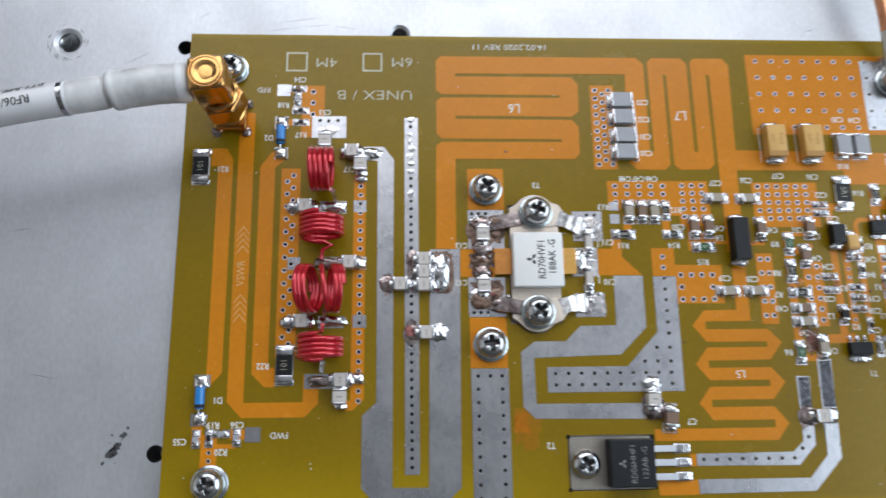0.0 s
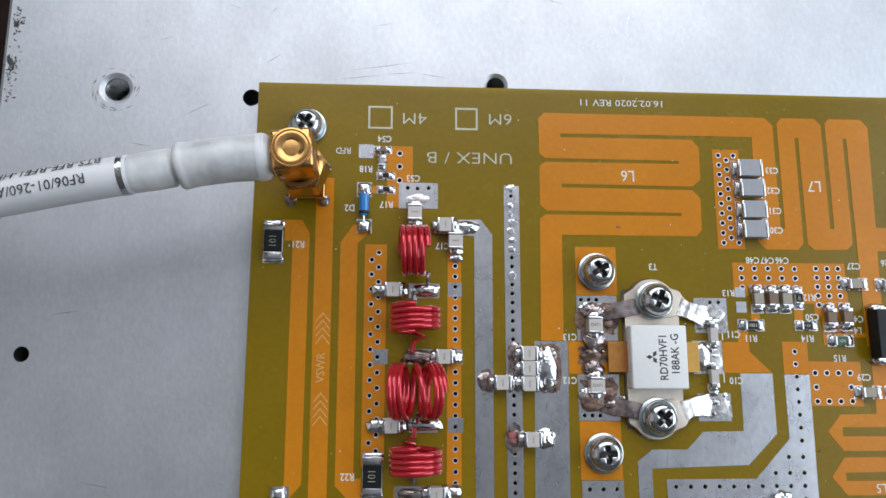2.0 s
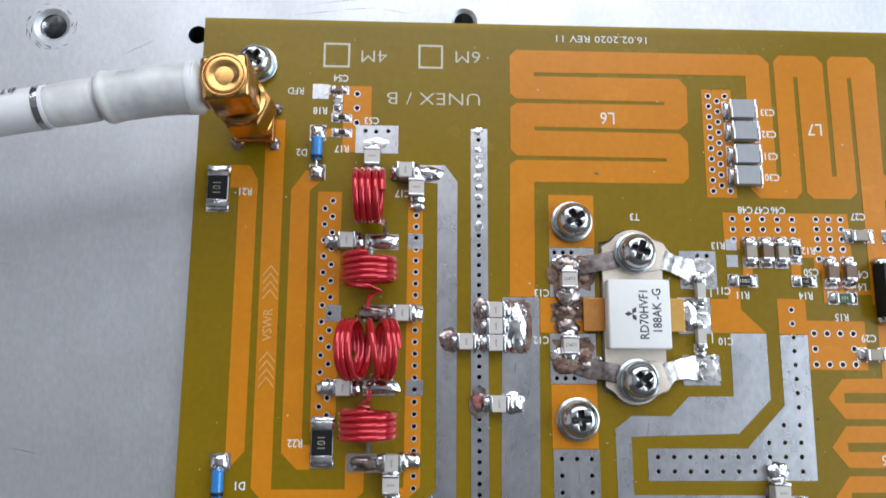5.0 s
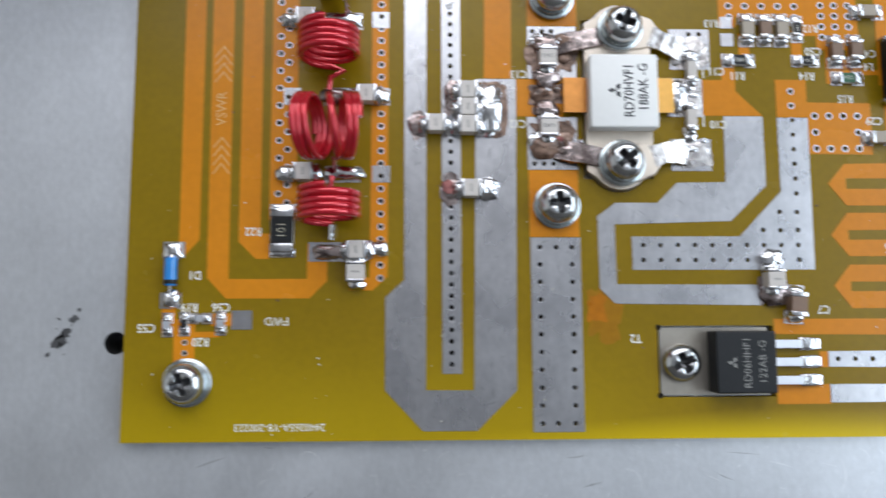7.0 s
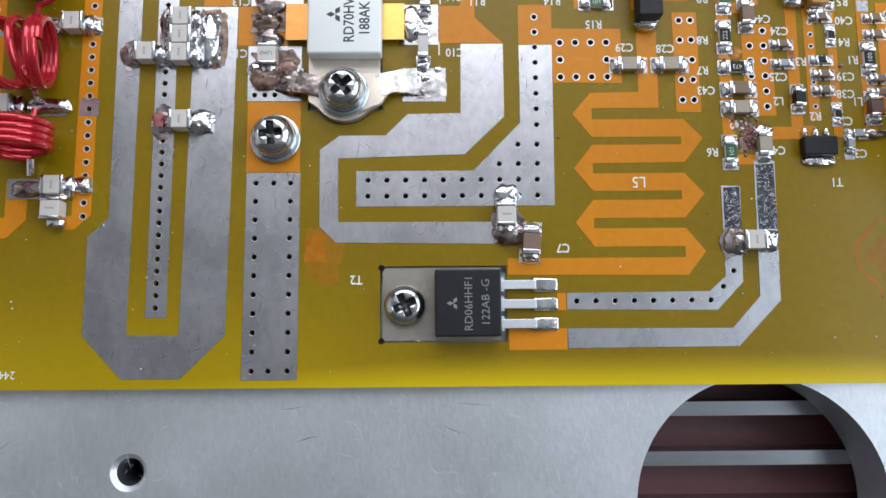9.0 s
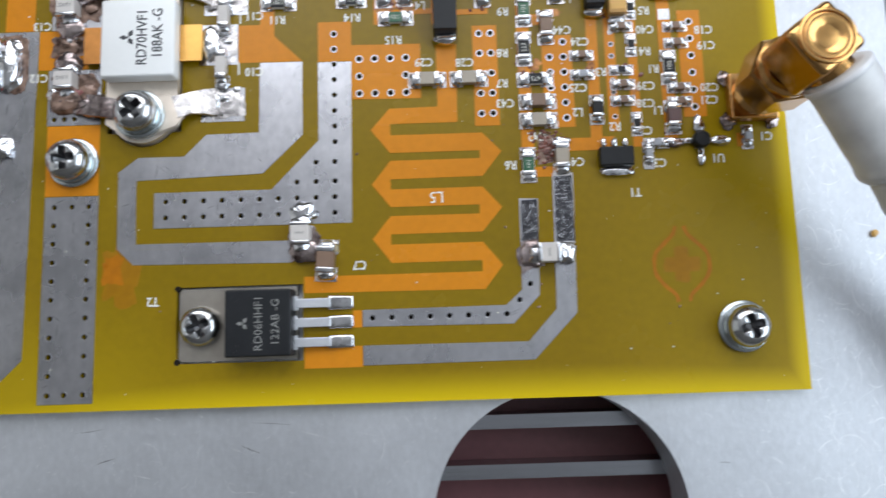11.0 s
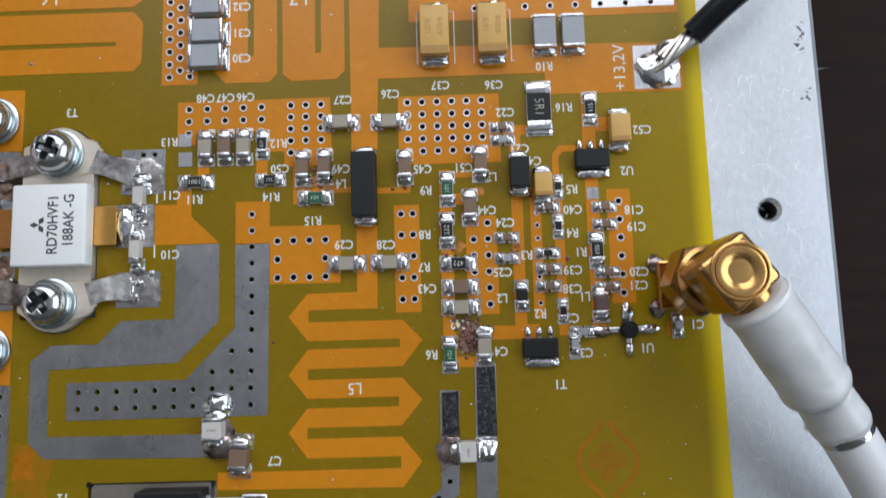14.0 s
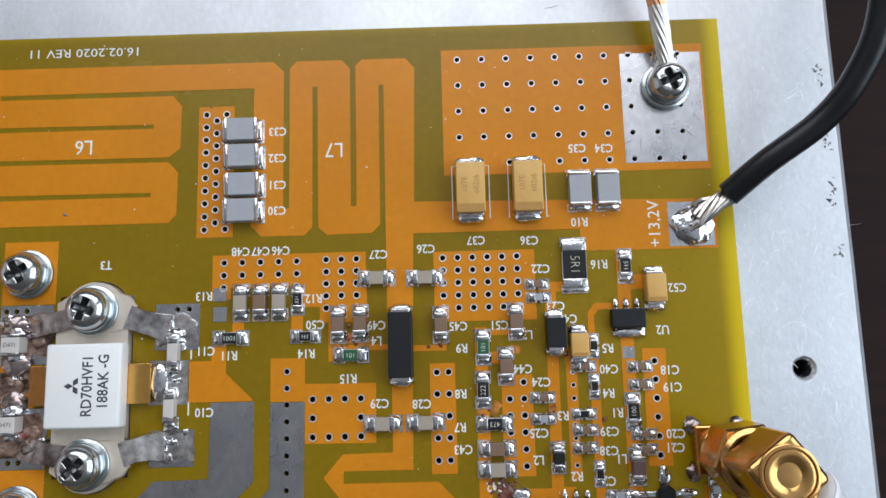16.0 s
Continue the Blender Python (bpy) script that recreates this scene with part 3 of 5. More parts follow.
VIAS += [(97.75, 51.0 - 2.23 * k, 0.36) for k in range(8)] + [(74.6 + 2.56 * i, 27.7 - 2.2 * j, 0.36) for i in range(10) for j in range(2)] + [(92.5, 29.9, 0.36), (95.1, 29.9, 0.36), (97.7, 29.9, 0.36), (95.1, 32.6, 0.36), (97.7, 32.6, 0.36)]
VIAS += [(59.4 + 4.7 * i, 27.4 - 2.52 * k, 0.36) for i in range(2) for k in range(11)] + [(61.8, 27.4, 0.36), (61.6, 2.2, 0.36)]
VIAS += [(102.5 + 2.56 * i, 11.1, 0.36) for i in range(8)] + [(122.2, 12.9, 0.36), (123.7, 15.0, 0.36)]
VIAS += [(58.9, 60.1, 0.36), (60.3, 60.1, 0.36), (61.7, 60.1, 0.36), (58.9, 39.8, 0.36), (60.3, 39.8, 0.36), (61.7, 39.8, 0.36), (82.6, 59.8, 0.36), (84.2, 59.8, 0.36), (82.6, 40.4, 0.36)]
VIAS += [(129.8, 48.8 - 2.2 * k, 0.38) for k in range(6)] + [(127.85, 46.6 - 2.2 * k, 0.38) for k in range(3)] + [(136.5, 50.0 - 1.75 * k, 0.26) for k in range(8)] + [(147.6, 51.2 - 2.48 * k, 0.38) for k in range(6)]
VIAS += [(27.6, 80.3, 0.36), (29.4, 80.2, 0.36), (31.4, 80.3, 0.36)]
VIAS += [(8.6, 13.9, 0.3), (8.6, 12.4, 0.3)]

HOLES = [ring(x, y, r, 10) for x, y, r in VIAS]
sheet("substrate", [rect(0, 160, 0, 100), T2_CUT, T3_CUT] + HOLES, -1.6, 0, MASK, board, "olive-yellow glass-epoxy board, glow through its edges painted yellow")
for kind, z0, z1, mat, name in (("copper", 0.003, 0.045, COPPER, "copper_trace"), ("tin", 0.004, 0.072, TIN, "tinned_trace"), ("pad", 0.02, 0.095, TIN, "tinned_pad")):
    for poly in TRACES[kind]:
        holes = [h for h, (x, y, r) in zip(HOLES, VIAS) if inside(x, y, poly)]
        sheet(name, [poly] + holes, z0 + 0.0004 * (TRACES[kind].index(poly) % 7), z1 + 0.003 * (TRACES[kind].index(poly) % 7), mat, board)
_via = {}
for x, y, r in VIAS:
    on_tin = any(inside(x, y, q) for q in TRACES["tin"] + TRACES["pad"])
    if (r, on_tin) not in _via:
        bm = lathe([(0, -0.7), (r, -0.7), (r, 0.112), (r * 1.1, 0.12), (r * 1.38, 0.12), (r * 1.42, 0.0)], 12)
        # Bore and floor take the near-black shade colour, the rim stays metal.
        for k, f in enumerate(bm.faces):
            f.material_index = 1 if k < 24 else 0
        o = part("via", bm, [TIN if on_tin else PALELEAD, HOLE_SHADE], board)
        _via[r, on_tin] = o.data
    else:
        o = new("via", _via[r, on_tin])
        o.parent = board
    tagged(o, "tin-plated through hole with shade coloured into its bore")
    o.location = (x * MM, y * MM, 0)


# ---- solder ----
def add_mound(bm, x, y, rx, ry, h, z=0.05, seg=14, rough=0.12, seed=0.0, power=0.6, square=1.0):
    """A lump of solder with a rounded, uneven skin; square below 1 fills out its corners."""
    rows = 5
    rings = []
    for k in range(rows):
        u = k / rows
        r, zz = (1 - u ** 2.0) ** 0.5 if k else 1.0, h * u ** power
        ringv = []
        for i in range(seg):
            a = math.tau * i / seg
            w = 1 + rough * noise.noise(Vector((math.cos(a) * 1.4 + seed, math.sin(a) * 1.4 + x, u * 2 + y)))* 2
            ca, sa = math.cos(a), math.sin(a)
            ca, sa = math.copysign(abs(ca) ** square, ca), math.copysign(abs(sa) ** square, sa)
            ringv.append(bm.verts.new((x + rx * r * w * ca, y + ry * r * w * sa, z + zz * (0.85 + 0.3 * w - 0.15))))
        rings.append(ringv)
    for a, b in zip(rings, rings[1:]):
        for i in range(seg):
            bm.faces.new((a[i], a[(i + 1) % seg], b[(i + 1) % seg], b[i]))
    top = bm.verts.new((x, y, z + h))
    for i in range(seg):
        bm.faces.new((rings[-1][i], rings[-1][(i + 1) % seg], top))
    return bm


def blob(x, y, rx, ry, h, mat=None, seed=0.0, rough=0.2, z=0.06, square=1.0):
    return part("solder_blob", add_mound(bmesh.new(), x, y, rx, ry, h, z=z, seg=24, rough=rough, seed=seed, square=square, power=0.6 if square == 1.0 else 0.85), mat or SOLDER, board, "lumpy hand-soldered joint", smooth=True)


# ---- screws ----
def crossed(profile, seg=96, cap=True):
    """A turned shape whose rings turn into a four-armed cross: (radius, height, half width of an arm or 0 for round)."""
    bm = bmesh.new()
    rings = []
    for r, z, arm in profile:
        row = []
        for i in range(seg):
            a = math.tau * i / seg
            d = abs((a + math.pi / 4) % (math.pi / 2) - math.pi / 4)
            q = min(r, arm / max(math.sin(d), 1e-3)) if arm else r
            row.append(bm.verts.new((q * math.cos(a), q * math.sin(a), z)))
        rings.append(row)
    for a, b in zip(rings, rings[1:]):
        for i in range(seg):
            bm.faces.new((a[i], a[(i + 1) % seg], b[(i + 1) % seg], b[i]))
    if cap:
        bm.faces.new(rings[-1])
    return bm


def make_screw(name, label, washers=True, head=2.75):
    s = empty(name, label, "screw", group="screws on the board")
    z = 0.0
    if washers:
        part("flat_washer", lathe([(1.6, 0), (3.35, 0), (3.42, 0.1), (3.42, 0.5), (3.3, 0.6), (1.6, 0.6)], 40), WASHER, s, "flat zinc-plated washer", smooth=True)
        part("spring_washer", lathe([(1.6, 0.6), (2.95, 0.6), (3.0, 0.7), (3.0, 1.35), (2.9, 1.45), (1.6, 1.45)], 36), WASHER, s, "split spring washer", smooth=True)
        z = 1.45
    h = head
    top = part("head", crossed([(h * 0.97, z, 0), (h, z + 0.15, 0), (h, z + 0.7, 0), (h * 0.94, z + 1.2, 0), (h * 0.82, z + 1.6, 0), (h * 0.7, z + 1.83, 0), (h * 0.62, z + 1.92, 0), (h * 0.6, z + 1.94, h * 0.21), (h * 0.58, z + 1.9, h * 0.19)], cap=False), STEEL, s, smooth=True)
    part("recess", crossed([(h * 0.58, z + 1.9, h * 0.19), (h * 0.53, z + 1.3, h * 0.16), (h * 0.30, z + 0.55, h * 0.12), (h * 0.12, z + 0.3, h * 0.08)]), RECESS_SHADE, top, "cross recess with shade put into its dark colour")
    return s


screw = make_screw("screw", "zinc-plated cross-head screw with washers fixing the board")
screw.matrix_world = pose(0.0092, 0.0083, 0.0001, 0, 0, 20)
for x, y, z, a in ((9.2, 91.5, 0.1, 50), (151.6, 8.5, 0.1, 15), (61.8, 65.2, 0.1, 30), (62.0, 33.5, 0.1, 5), (71.7, 59.9, 1.45, 70), (71.4, 39.6, 1.45, 40), (151.7, 89.8, 0.25, 20)):
    copy_thing(screw, pose(x * MM, y * MM, z * MM, 0.9 * math.sin(a), 1.1 * math.cos(a * 1.7), a))
small_screw = make_screw("small_screw", "bright cross-head screw clamping the small transistor tab", False, 2.75)
small_screw.matrix_world = pose(0.0796, 0.0107, -0.0003, 0, 0, 25)


# ---- chip parts ----
def make_chip(name, label, cat, L, W, H, body, kind="cap", mark="", ink=None, group="small chip parts"):
    """A chip part lying along x, with its end caps and solder fillets."""
    c = empty(name, label, cat, group=group)
    e = L * (0.2 if W < 2.9 or kind == 'res' else 0.1)
    fill = 1.0 if W < 2.9 else 0.55
    if kind == "res":
        part("substrate", box(-L / 2 + e, L / 2 - e, -W / 2, W / 2, 0.05, H * 0.75, bevel=0.04), CERAM_EDGE, c)
        part("glaze", box(-L / 2 + e, L / 2 - e, -W / 2 + 0.05, W / 2 - 0.05, H * 0.75, H * 0.95, bevel=0.08), body, c)
    else:
        part("body", box(-L / 2 + e, L / 2 - e, -W / 2, W / 2, 0.05, H, bevel=0.08), body, c)
    for s in (-1, 1):
        end = part("terminal", box(min(s * L / 2, s * (L / 2 - e)), max(s * L / 2, s * (L / 2 - e)), -W / 2 - 0.03, W / 2 + 0.03, 0.04, H + 0.04, bevel=0.12), TINCAP, c, smooth=True)
        bm = add_mound(bmesh.new(), s * (L / 2 + 0.05), 0, (0.5 + 0.16 * W) * fill, W / 2 + 0.2, H * 0.7 * fill, seed=s * 3 + L, rough=0.11, seg=20, square=0.62, power=0.95)
        part("solder_fillet", bm, SOLDER, end, smooth=True)
        px = s * (L / 2 + 0.12 * fill)
        part("solder_pad", box(px - (0.62 + 0.16 * W) * fill, px + (0.62 + 0.16 * W) * fill, -W / 2 - 0.3 * fill, W / 2 + 0.3 * fill, 0.02, 0.07, bevel=0.02, seg=1), SPATTER, end)
    if mark:
        text(mark, 0, 0, min(W * 0.72, L * 0.3) if W < 3 else 1.9, c, ink or (SILK if W < 3 else SILK_THIN), turn=0, z=H * 0.95 + 0.012, thick=0.01, width=1.0 if W < 3 else 0.85, bold=-0.012 if W < 3 else -0.04)
    return c


def place(master, spots):
    first = True
    for x, y, a in spots:
        m = pose(x * MM, y * MM, 0.00006, 0, 0, a)
        if first:
            master.matrix_world = m
            first = False
        else:
            copy_thing(master, m)


place(make_chip("chip_capacitor", "tan ceramic chip capacitor soldered between two pads", "capacitor", 3.3, 1.75, 1.1, CAP_TAN),
      [(110.1, 63.4, 0), (116.8, 63.3, 0), (110.7, 43.8, 0), (116.5, 43.8, 0), (96.7, 60.5, 90), (125.9, 37.5, 0), (128.8, 32.3, 90), (91.4, 60.5, 90)])
place(make_chip("chip_capacitor", "narrow white ceramic chip capacitor with round solder ends", "capacitor", 3.9, 1.4, 1.4, CAP_WHITE), [(82.5, 54.0, 90), (82.2, 46.6, 90)])
place(make_chip("chip_capacitor", "brown ceramic chip capacitor soldered between two pads", "capacitor", 3.2, 1.7, 1.2, CAP_BROWN),
      [(104.8, 57.2, 90), (107.8, 57.3, 90), (118.8, 56.8, 90), (129.1, 57.0, 90), (127.5, 51.0, 90), (125.9, 40.2, 0), (94.1, 60.5, 90)])
place(make_chip("chip_capacitor", "thick brown-grey ceramic chip capacitor set aslant beside another", "capacitor", 3.5, 2.3, 1.8, CAP_BROWN), [(96.5, 19.0, 86)])
place(make_chip("chip_resistor", "black chip resistor with white digits", "resistor", 3.1, 1.6, 0.7, BLACK, "res", "1001"), [(90.0, 55.7, 180)])
for mark, spot in (("473", (125.7, 43.4, 180)), ("100", (144.3, 44.6, 90)), ("222", (124.3, 47.9, 90))):
    place(make_chip("chip_resistor", "black chip resistor with white digits", "resistor", 3.1, 1.6, 0.7, BLACK, "res", mark), [spot])
place(make_chip("chip_resistor", "small black chip resistor between tinned pads", "resistor", 2.4, 1.35, 0.65, BLACK, "res", "331"), [(99.2, 60.7, 90), (100.3, 55.7, 180)])
place(make_chip("chip_resistor", "black chip resistor marked 511 between tinned pads", "resistor", 3.0, 1.5, 0.65, BLACK, "res", "511"), [(144.4, 64.2, -90)])
place(make_chip("chip_resistor", "green-glazed chip resistor between tinned pads", "resistor", 3.0, 1.6, 0.7, RES_GREEN, "res", "101"), [(106.5, 53.0, 180), (124.5, 53.6, 90), (124.2, 31.3, 90)])
place(make_chip("tiny_capacitor", "tiny brown ceramic chip capacitor with bright solder ends", "capacitor", 1.7, 0.95, 0.8, CAP_BROWN),
      [(132.2, 62.0, 0), (132.3, 46.7, 0), (138.0, 50.7, 0), (137.8, 42.3, 0), (137.7, 40.0, 0), (145.6, 50.5, 0), (145.6, 48.1, 0), (145.6, 41.6, 0), (145.6, 39.6, 0), (23.0, 87.4, 0)])
place(make_chip("tiny_capacitor", "tiny grey ceramic chip capacitor with bright solder ends", "capacitor", 1.7, 0.95, 0.8, CAP_GREY),
      [(132.3, 60.2, 0), (132.3, 43.9, 0), (141.9, 33.8, 0), (154.4, 34.3, 90), (6.1, 16.4, 90), (13.6, 16.6, 90), (22.9, 85.1, 90), (10.7, 17.3, 0), (140.7, 32.3, 90)])
place(make_chip("tiny_resistor", "tiny black chip resistor with bright solder ends", "resistor", 1.7, 0.95, 0.5, BLACK, "res"),
      [(137.7, 44.4, 0), (139.3, 48.0, 90), (139.5, 53.4, 90), (139.4, 36.6, 90), (23.6, 82.5, 0), (23.7, 79.9, 0), (8.5, 16.5, 90)])
place(make_chip("chip_inductor", "dark chip inductor standing between tinned pads", "inductor", 2.4, 1.4, 1.2, BLACK), [(134.0, 38.8, 90)])
place(make_chip("chip_inductor", "purple-brown chip inductor standing between tinned pads", "inductor", 3.0, 1.7, 1.3, CAP_PLUM), [(144.4, 37.4, 90)])
place(make_chip("power_resistor", "large black chip resistor marked 101 near the coils", "resistor", 6.4, 3.3, 0.8, BLACK, "res", "101"), [(3.9, 70.1, 90), (22.1, 29.9, 90)])
place(make_chip("power_resistor", "large black chip resistor marked 5R1 below the supply trace", "resistor", 6.4, 3.3, 0.8, BLACK, "res", "5R1"), [(137.4, 64.5, -90)])
place(make_chip("block_capacitor", "grey ceramic block capacitor in a row of four", "capacitor", 4.7, 3.15, 1.7, CAP_GREY, group="four block capacitors"), [(91.3, 84.9, 0), (91.5, 81.1, 0), (91.6, 77.0, 0), (91.5, 73.3, 0)])
place(make_chip("block_capacitor", "grey ceramic block capacitor across the supply pads", "capacitor", 4.8, 3.0, 1.7, CAP_GREY, group="supply capacitors"), [(138.6, 75.0, 90), (142.5, 75.0, 90)])


# ---- tantalum capacitors ----
def make_tantalum(L, W, H, mark):
    c = empty("tantalum_capacitor", "amber moulded tantalum capacitor with stamped code", "capacitor", group="tantalum capacitors")
    part("body", box(-L / 2, L / 2, -W / 2, W / 2, 0.15, H, bevel=0.2, seg=3), TANTAL, c, smooth=True)
    part("polarity_band", box(-L / 2 - 0.01, -L / 2 + L * 0.16, -W / 2 + 0.2, W / 2 - 0.2, H - 0.1, H + 0.012), TANTAL_BAND, c)
    for s in (-1, 1):
        part("terminal", box(min(s * (L / 2 - 0.1), s * (L / 2 + 0.35)), max(s * (L / 2 - 0.1), s * (L / 2 + 0.35)), -W * 0.43, W * 0.43, 0.05, H * 0.62, bevel=0.08), TINCAP, c)
        part("solder_fillet", add_mound(bmesh.new(), s * (L / 2 + 0.5), 0, 0.75, W * 0.5, H * 0.45, seed=s, square=0.7), SOLDER, c, smooth=True)
    for k, m in enumerate(mark):
        text(m, 0.3, W * (0.2 - 0.4 * k), W * 0.28, c, TANTAL_BAND, turn=0, z=H + 0.012, thick=0.01)
    return c


place(make_tantalum(7.0, 4.0, 2.8, ("107E", "602t6")), [(123.4, 75.4, 90), (131.3, 75.4, 90)])
place(make_tantalum(3.1, 2.4, 1.9, ()), [(137.4, 53.6, 90)])
place(make_tantalum(3.8, 2.7, 2.0, ()), [(148.1, 61.0, 90)])
for x in (123.5, 131.4):
    part("silkscreen_frame", add_tube(bmesh.new(), [(x - 2.6, 71.4, 0.05), (x - 2.6, 79.0, 0.05), (x + 2.6, 79.0, 0.05), (x + 2.6, 71.4, 0.05)], 0.09, 6), SILK, board)


# ---- black blocks and small transistors ----
def make_bead(x, y, W, L, H, label):
    c = empty("ferrite_bead", label, "inductor", (x, y, 0.06))
    part("body", box(-W / 2, W / 2, -L / 2, L / 2, 0.3, H, bevel=0.12), BLACK, c)
    for s in (-1, 1):
        part("terminal", box(-W * 0.38, W * 0.38, min(s * (L / 2 - 0.3), s * (L / 2 + 0.5)), max(s * (L / 2 - 0.3), s * (L / 2 + 0.5)), 0.05, H * 0.55, bevel=0.1), TINCAP, c)
        part("solder_fillet", add_mound(bmesh.new(), 0, s * (L / 2 + 0.5), W * 0.55, 0.8, H * 0.45, seed=x + s), SOLDER, c, smooth=True)
    return c


make_bead(113.4, 54.2, 3.2, 8.7, 3.2, "long black ferrite block bridging the supply trace")
make_bead(134.3, 55.3, 2.6, 4.0, 2.3, "black moulded choke beside a small tantalum capacitor")


def make_sot(x, y, turn, label):
    c = empty("small_transistor", label, "transistor", (x, y, 0.06), turn)
    part("body", box(-2.3, 2.3, -1.3, 1.3, 0.1, 1.5, bevel=0.18), BLACK, c)
    for i in (-1.5, 0, 1.5):
        part("lead", box(i - 0.25, i + 0.25, 1.2, 2.3, 0.05, 0.35, bevel=0.06), TINCAP, c)
        part("solder_fillet", add_mound(bmesh.new(), i, 2.1, 0.42, 0.7, 0.5, seed=i), SOLDER, c, smooth=True)
    part("tab", box(-1.7, 1.7, -2.2, -1.2, 0.05, 0.4, bevel=0.06), TINCAP, c)
    part("solder_fillet", add_mound(bmesh.new(), 0.1, -1.85, 2.2, 0.8, 0.6, seed=7, seg=24, square=0.6, rough=0.16), SOLDER, c, smooth=True)
    return c


make_sot(144.2, 57.0, 0, "black surface-mount regulator with three leads and a soldered tab")
make_sot(136.1, 31.9, 0, "black surface-mount driver transistor with three leads")
mmic = empty("round_amplifier_chip", "tiny round black amplifier chip with four ribbon leads", "chip", (147.8, 33.9, 0.06))
part("body", lathe([(1.15, 0.2), (1.2, 0.4), (1.15, 1.3), (0.95, 1.55), (0, 1.6)], 20), BLACK, mmic, smooth=True)
for a, n in ((0, 2.9), (90, 2.4), (180, 3.6), (270, 2.2)):
    o = part("lead", box(0.9, n + 1.0, -0.35, 0.35, 0.15, 0.4, bevel=0.08), TINCAP, mmic)
    o.rotation_euler = (0, 0, radians(a))
    o = part("solder_fillet", add_mound(bmesh.new(), n + 0.3, 0, 1.0, 0.55, 0.6, seed=a), SOLDER, mmic, smooth=True)
    o.rotation_euler = (0, 0, radians(a))

# ---- axial diodes ----
for x, y0, y1 in ((19.8, 79.8, 73.0), (6.6, 27.1, 19.9)):
    d = empty("glass_diode", "blue glass diode soldered across two square pads", "diode", (x, (y0 + y1) / 2, 0.06), group="blue diodes")
    m = Matrix.Translation((0, 0.4, 0.95)) @ Matrix.Rotation(radians(90), 4, "X")
    part("body", lathe([(0, -2.0), (0.7, -2.0), (0.9, -1.8), (0.92, 1.3), (0.9, 1.8), (0.7, 2.0), (0, 2.0)], 18, m=m), BLUE, d, smooth=True)
    part("cathode_band", lathe([(0.93, 1.15), (0.95, 1.2), (0.95, 1.7), (0.93, 1.75)], 18, m=m), BLACK, d, smooth=True)
    part("lead", tube([(0, 3.3, 0.5), (0, 2.2, 0.95), (0, -2.4, 0.95), (0, -3.6, 0.45)], 0.22, 8), TINCAP, d, smooth=True)
    for s in (-1, 1):
        part("solder_joint", add_mound(bmesh.new(), 0, s * 3.45, 1.3, 1.3, 0.95, seed=x + s, rough=0.12, seg=24, square=0.55, power=0.9), SOLDER, d, smooth=True)


# ---- coils ----
def make_coil(x, y, turn, turns, R, length, spread=None, tails=()):
    c = empty("wire_coil", "air-wound coil of red enamelled copper wire", "coil", (x, y, 0), turn, group="row of red coils")
    pts, n = [], 28
    total = int(turns * n)
    for i in range(total + 1):
        u = i / total
        a = -math.pi / 2 + math.tau * turns * u
        w = (u - 0.5) * length
        if spread:
            w += spread * math.tanh((u - 0.5) * 11) * (0.12 + 0.5 * (0.5 + 0.5 * math.sin(a)))
        lean = 0.25 * math.sin(9 * u)
        pts.append((w + lean * 0.3 * math.sin(a), R * math.cos(a), 4.9 + R * math.sin(a) * 1.02))
    part("winding", tube(pts, 0.52, 10), RED, c, smooth=True)
    for t in tails:
        part("lead_end", tube(t, [0.5] + [0.42] * (len(t) - 1), 8), RED if len(t) > 3 else TINCAP, c, smooth=True)
    return c


make_coil(28.7, 68.0, 0, 4.5, 4.0, 4.6, tails=([(2.4, -4.0, 4.0), (2.6, -4.6, 2.0), (2.6, -5.6, 0.6)], [(-0.6, 4.2, 2.5), (-0.4, 5.4, 0.8)]))
make_coil(29.1, 56.3, 90, 4.5, 4.0, 4.2, tails=([(-2.2, 0.0, 0.9), (-2.8, -1.8, 1.0), (-3.8, 0.2, 1.0), (-5.6, 0.5, 0.7)], [(2.2, 0.0, 1.2), (4.2, 0.2, 0.8)]))
make_coil(29.2, 44.1, 0, 6.5, 4.3, 4.2, 4.2, tails=([(2.8, 3.6, 2.4), (2.6, 5.0, 0.8)], [(-2.6, 3.8, 2.2), (-2.4, 5.2, 0.8)], [(0.6, -4.0, 2.2), (0.4, -5.2, 0.7)]))
make_coil(29.4, 32.9, 90, 4.5, 4.0, 4.2, tails=([(2.2, 0.0, 0.9), (2.8, 1.8, 1.0), (3.4, 0.3, 1.0), (4.9, 0.2, 0.7)], [(-2.2, 0.0, 1.2), (-4.4, 0.2, 0.7)]))


# ---- porcelain blocks beside the coils ----
def make_porcelain():
    c = empty("porcelain_capacitor", "white porcelain block capacitor with heavy solder ends", "capacitor", group="porcelain capacitors")
    part("body", box(-1.05, 1.05, -1.25, 1.25, 0.1, 2.2, bevel=0.12), CAP_WHITE, c)
    for k in range(4):
        part("marking", box(-0.16, 0.14, -0.55 + 0.29 * k, -0.40 + 0.29 * k, 2.19, 2.206), LASER, c)
    for s in (-1, 1):
        part("terminal", box(min(s * 1.0, s * 1.5), max(s * 1.0, s * 1.5), -1.3, 1.3, 0.06, 2.25, bevel=0.15), TINCAP, c, smooth=True)
        part("solder_fillet", add_mound(bmesh.new(), s * 1.65, 0, 0.95, 1.4, 1.35, seed=s * 2, rough=0.16, seg=20, square=0.7, power=0.8), SOLDER, c, smooth=True)
    return c


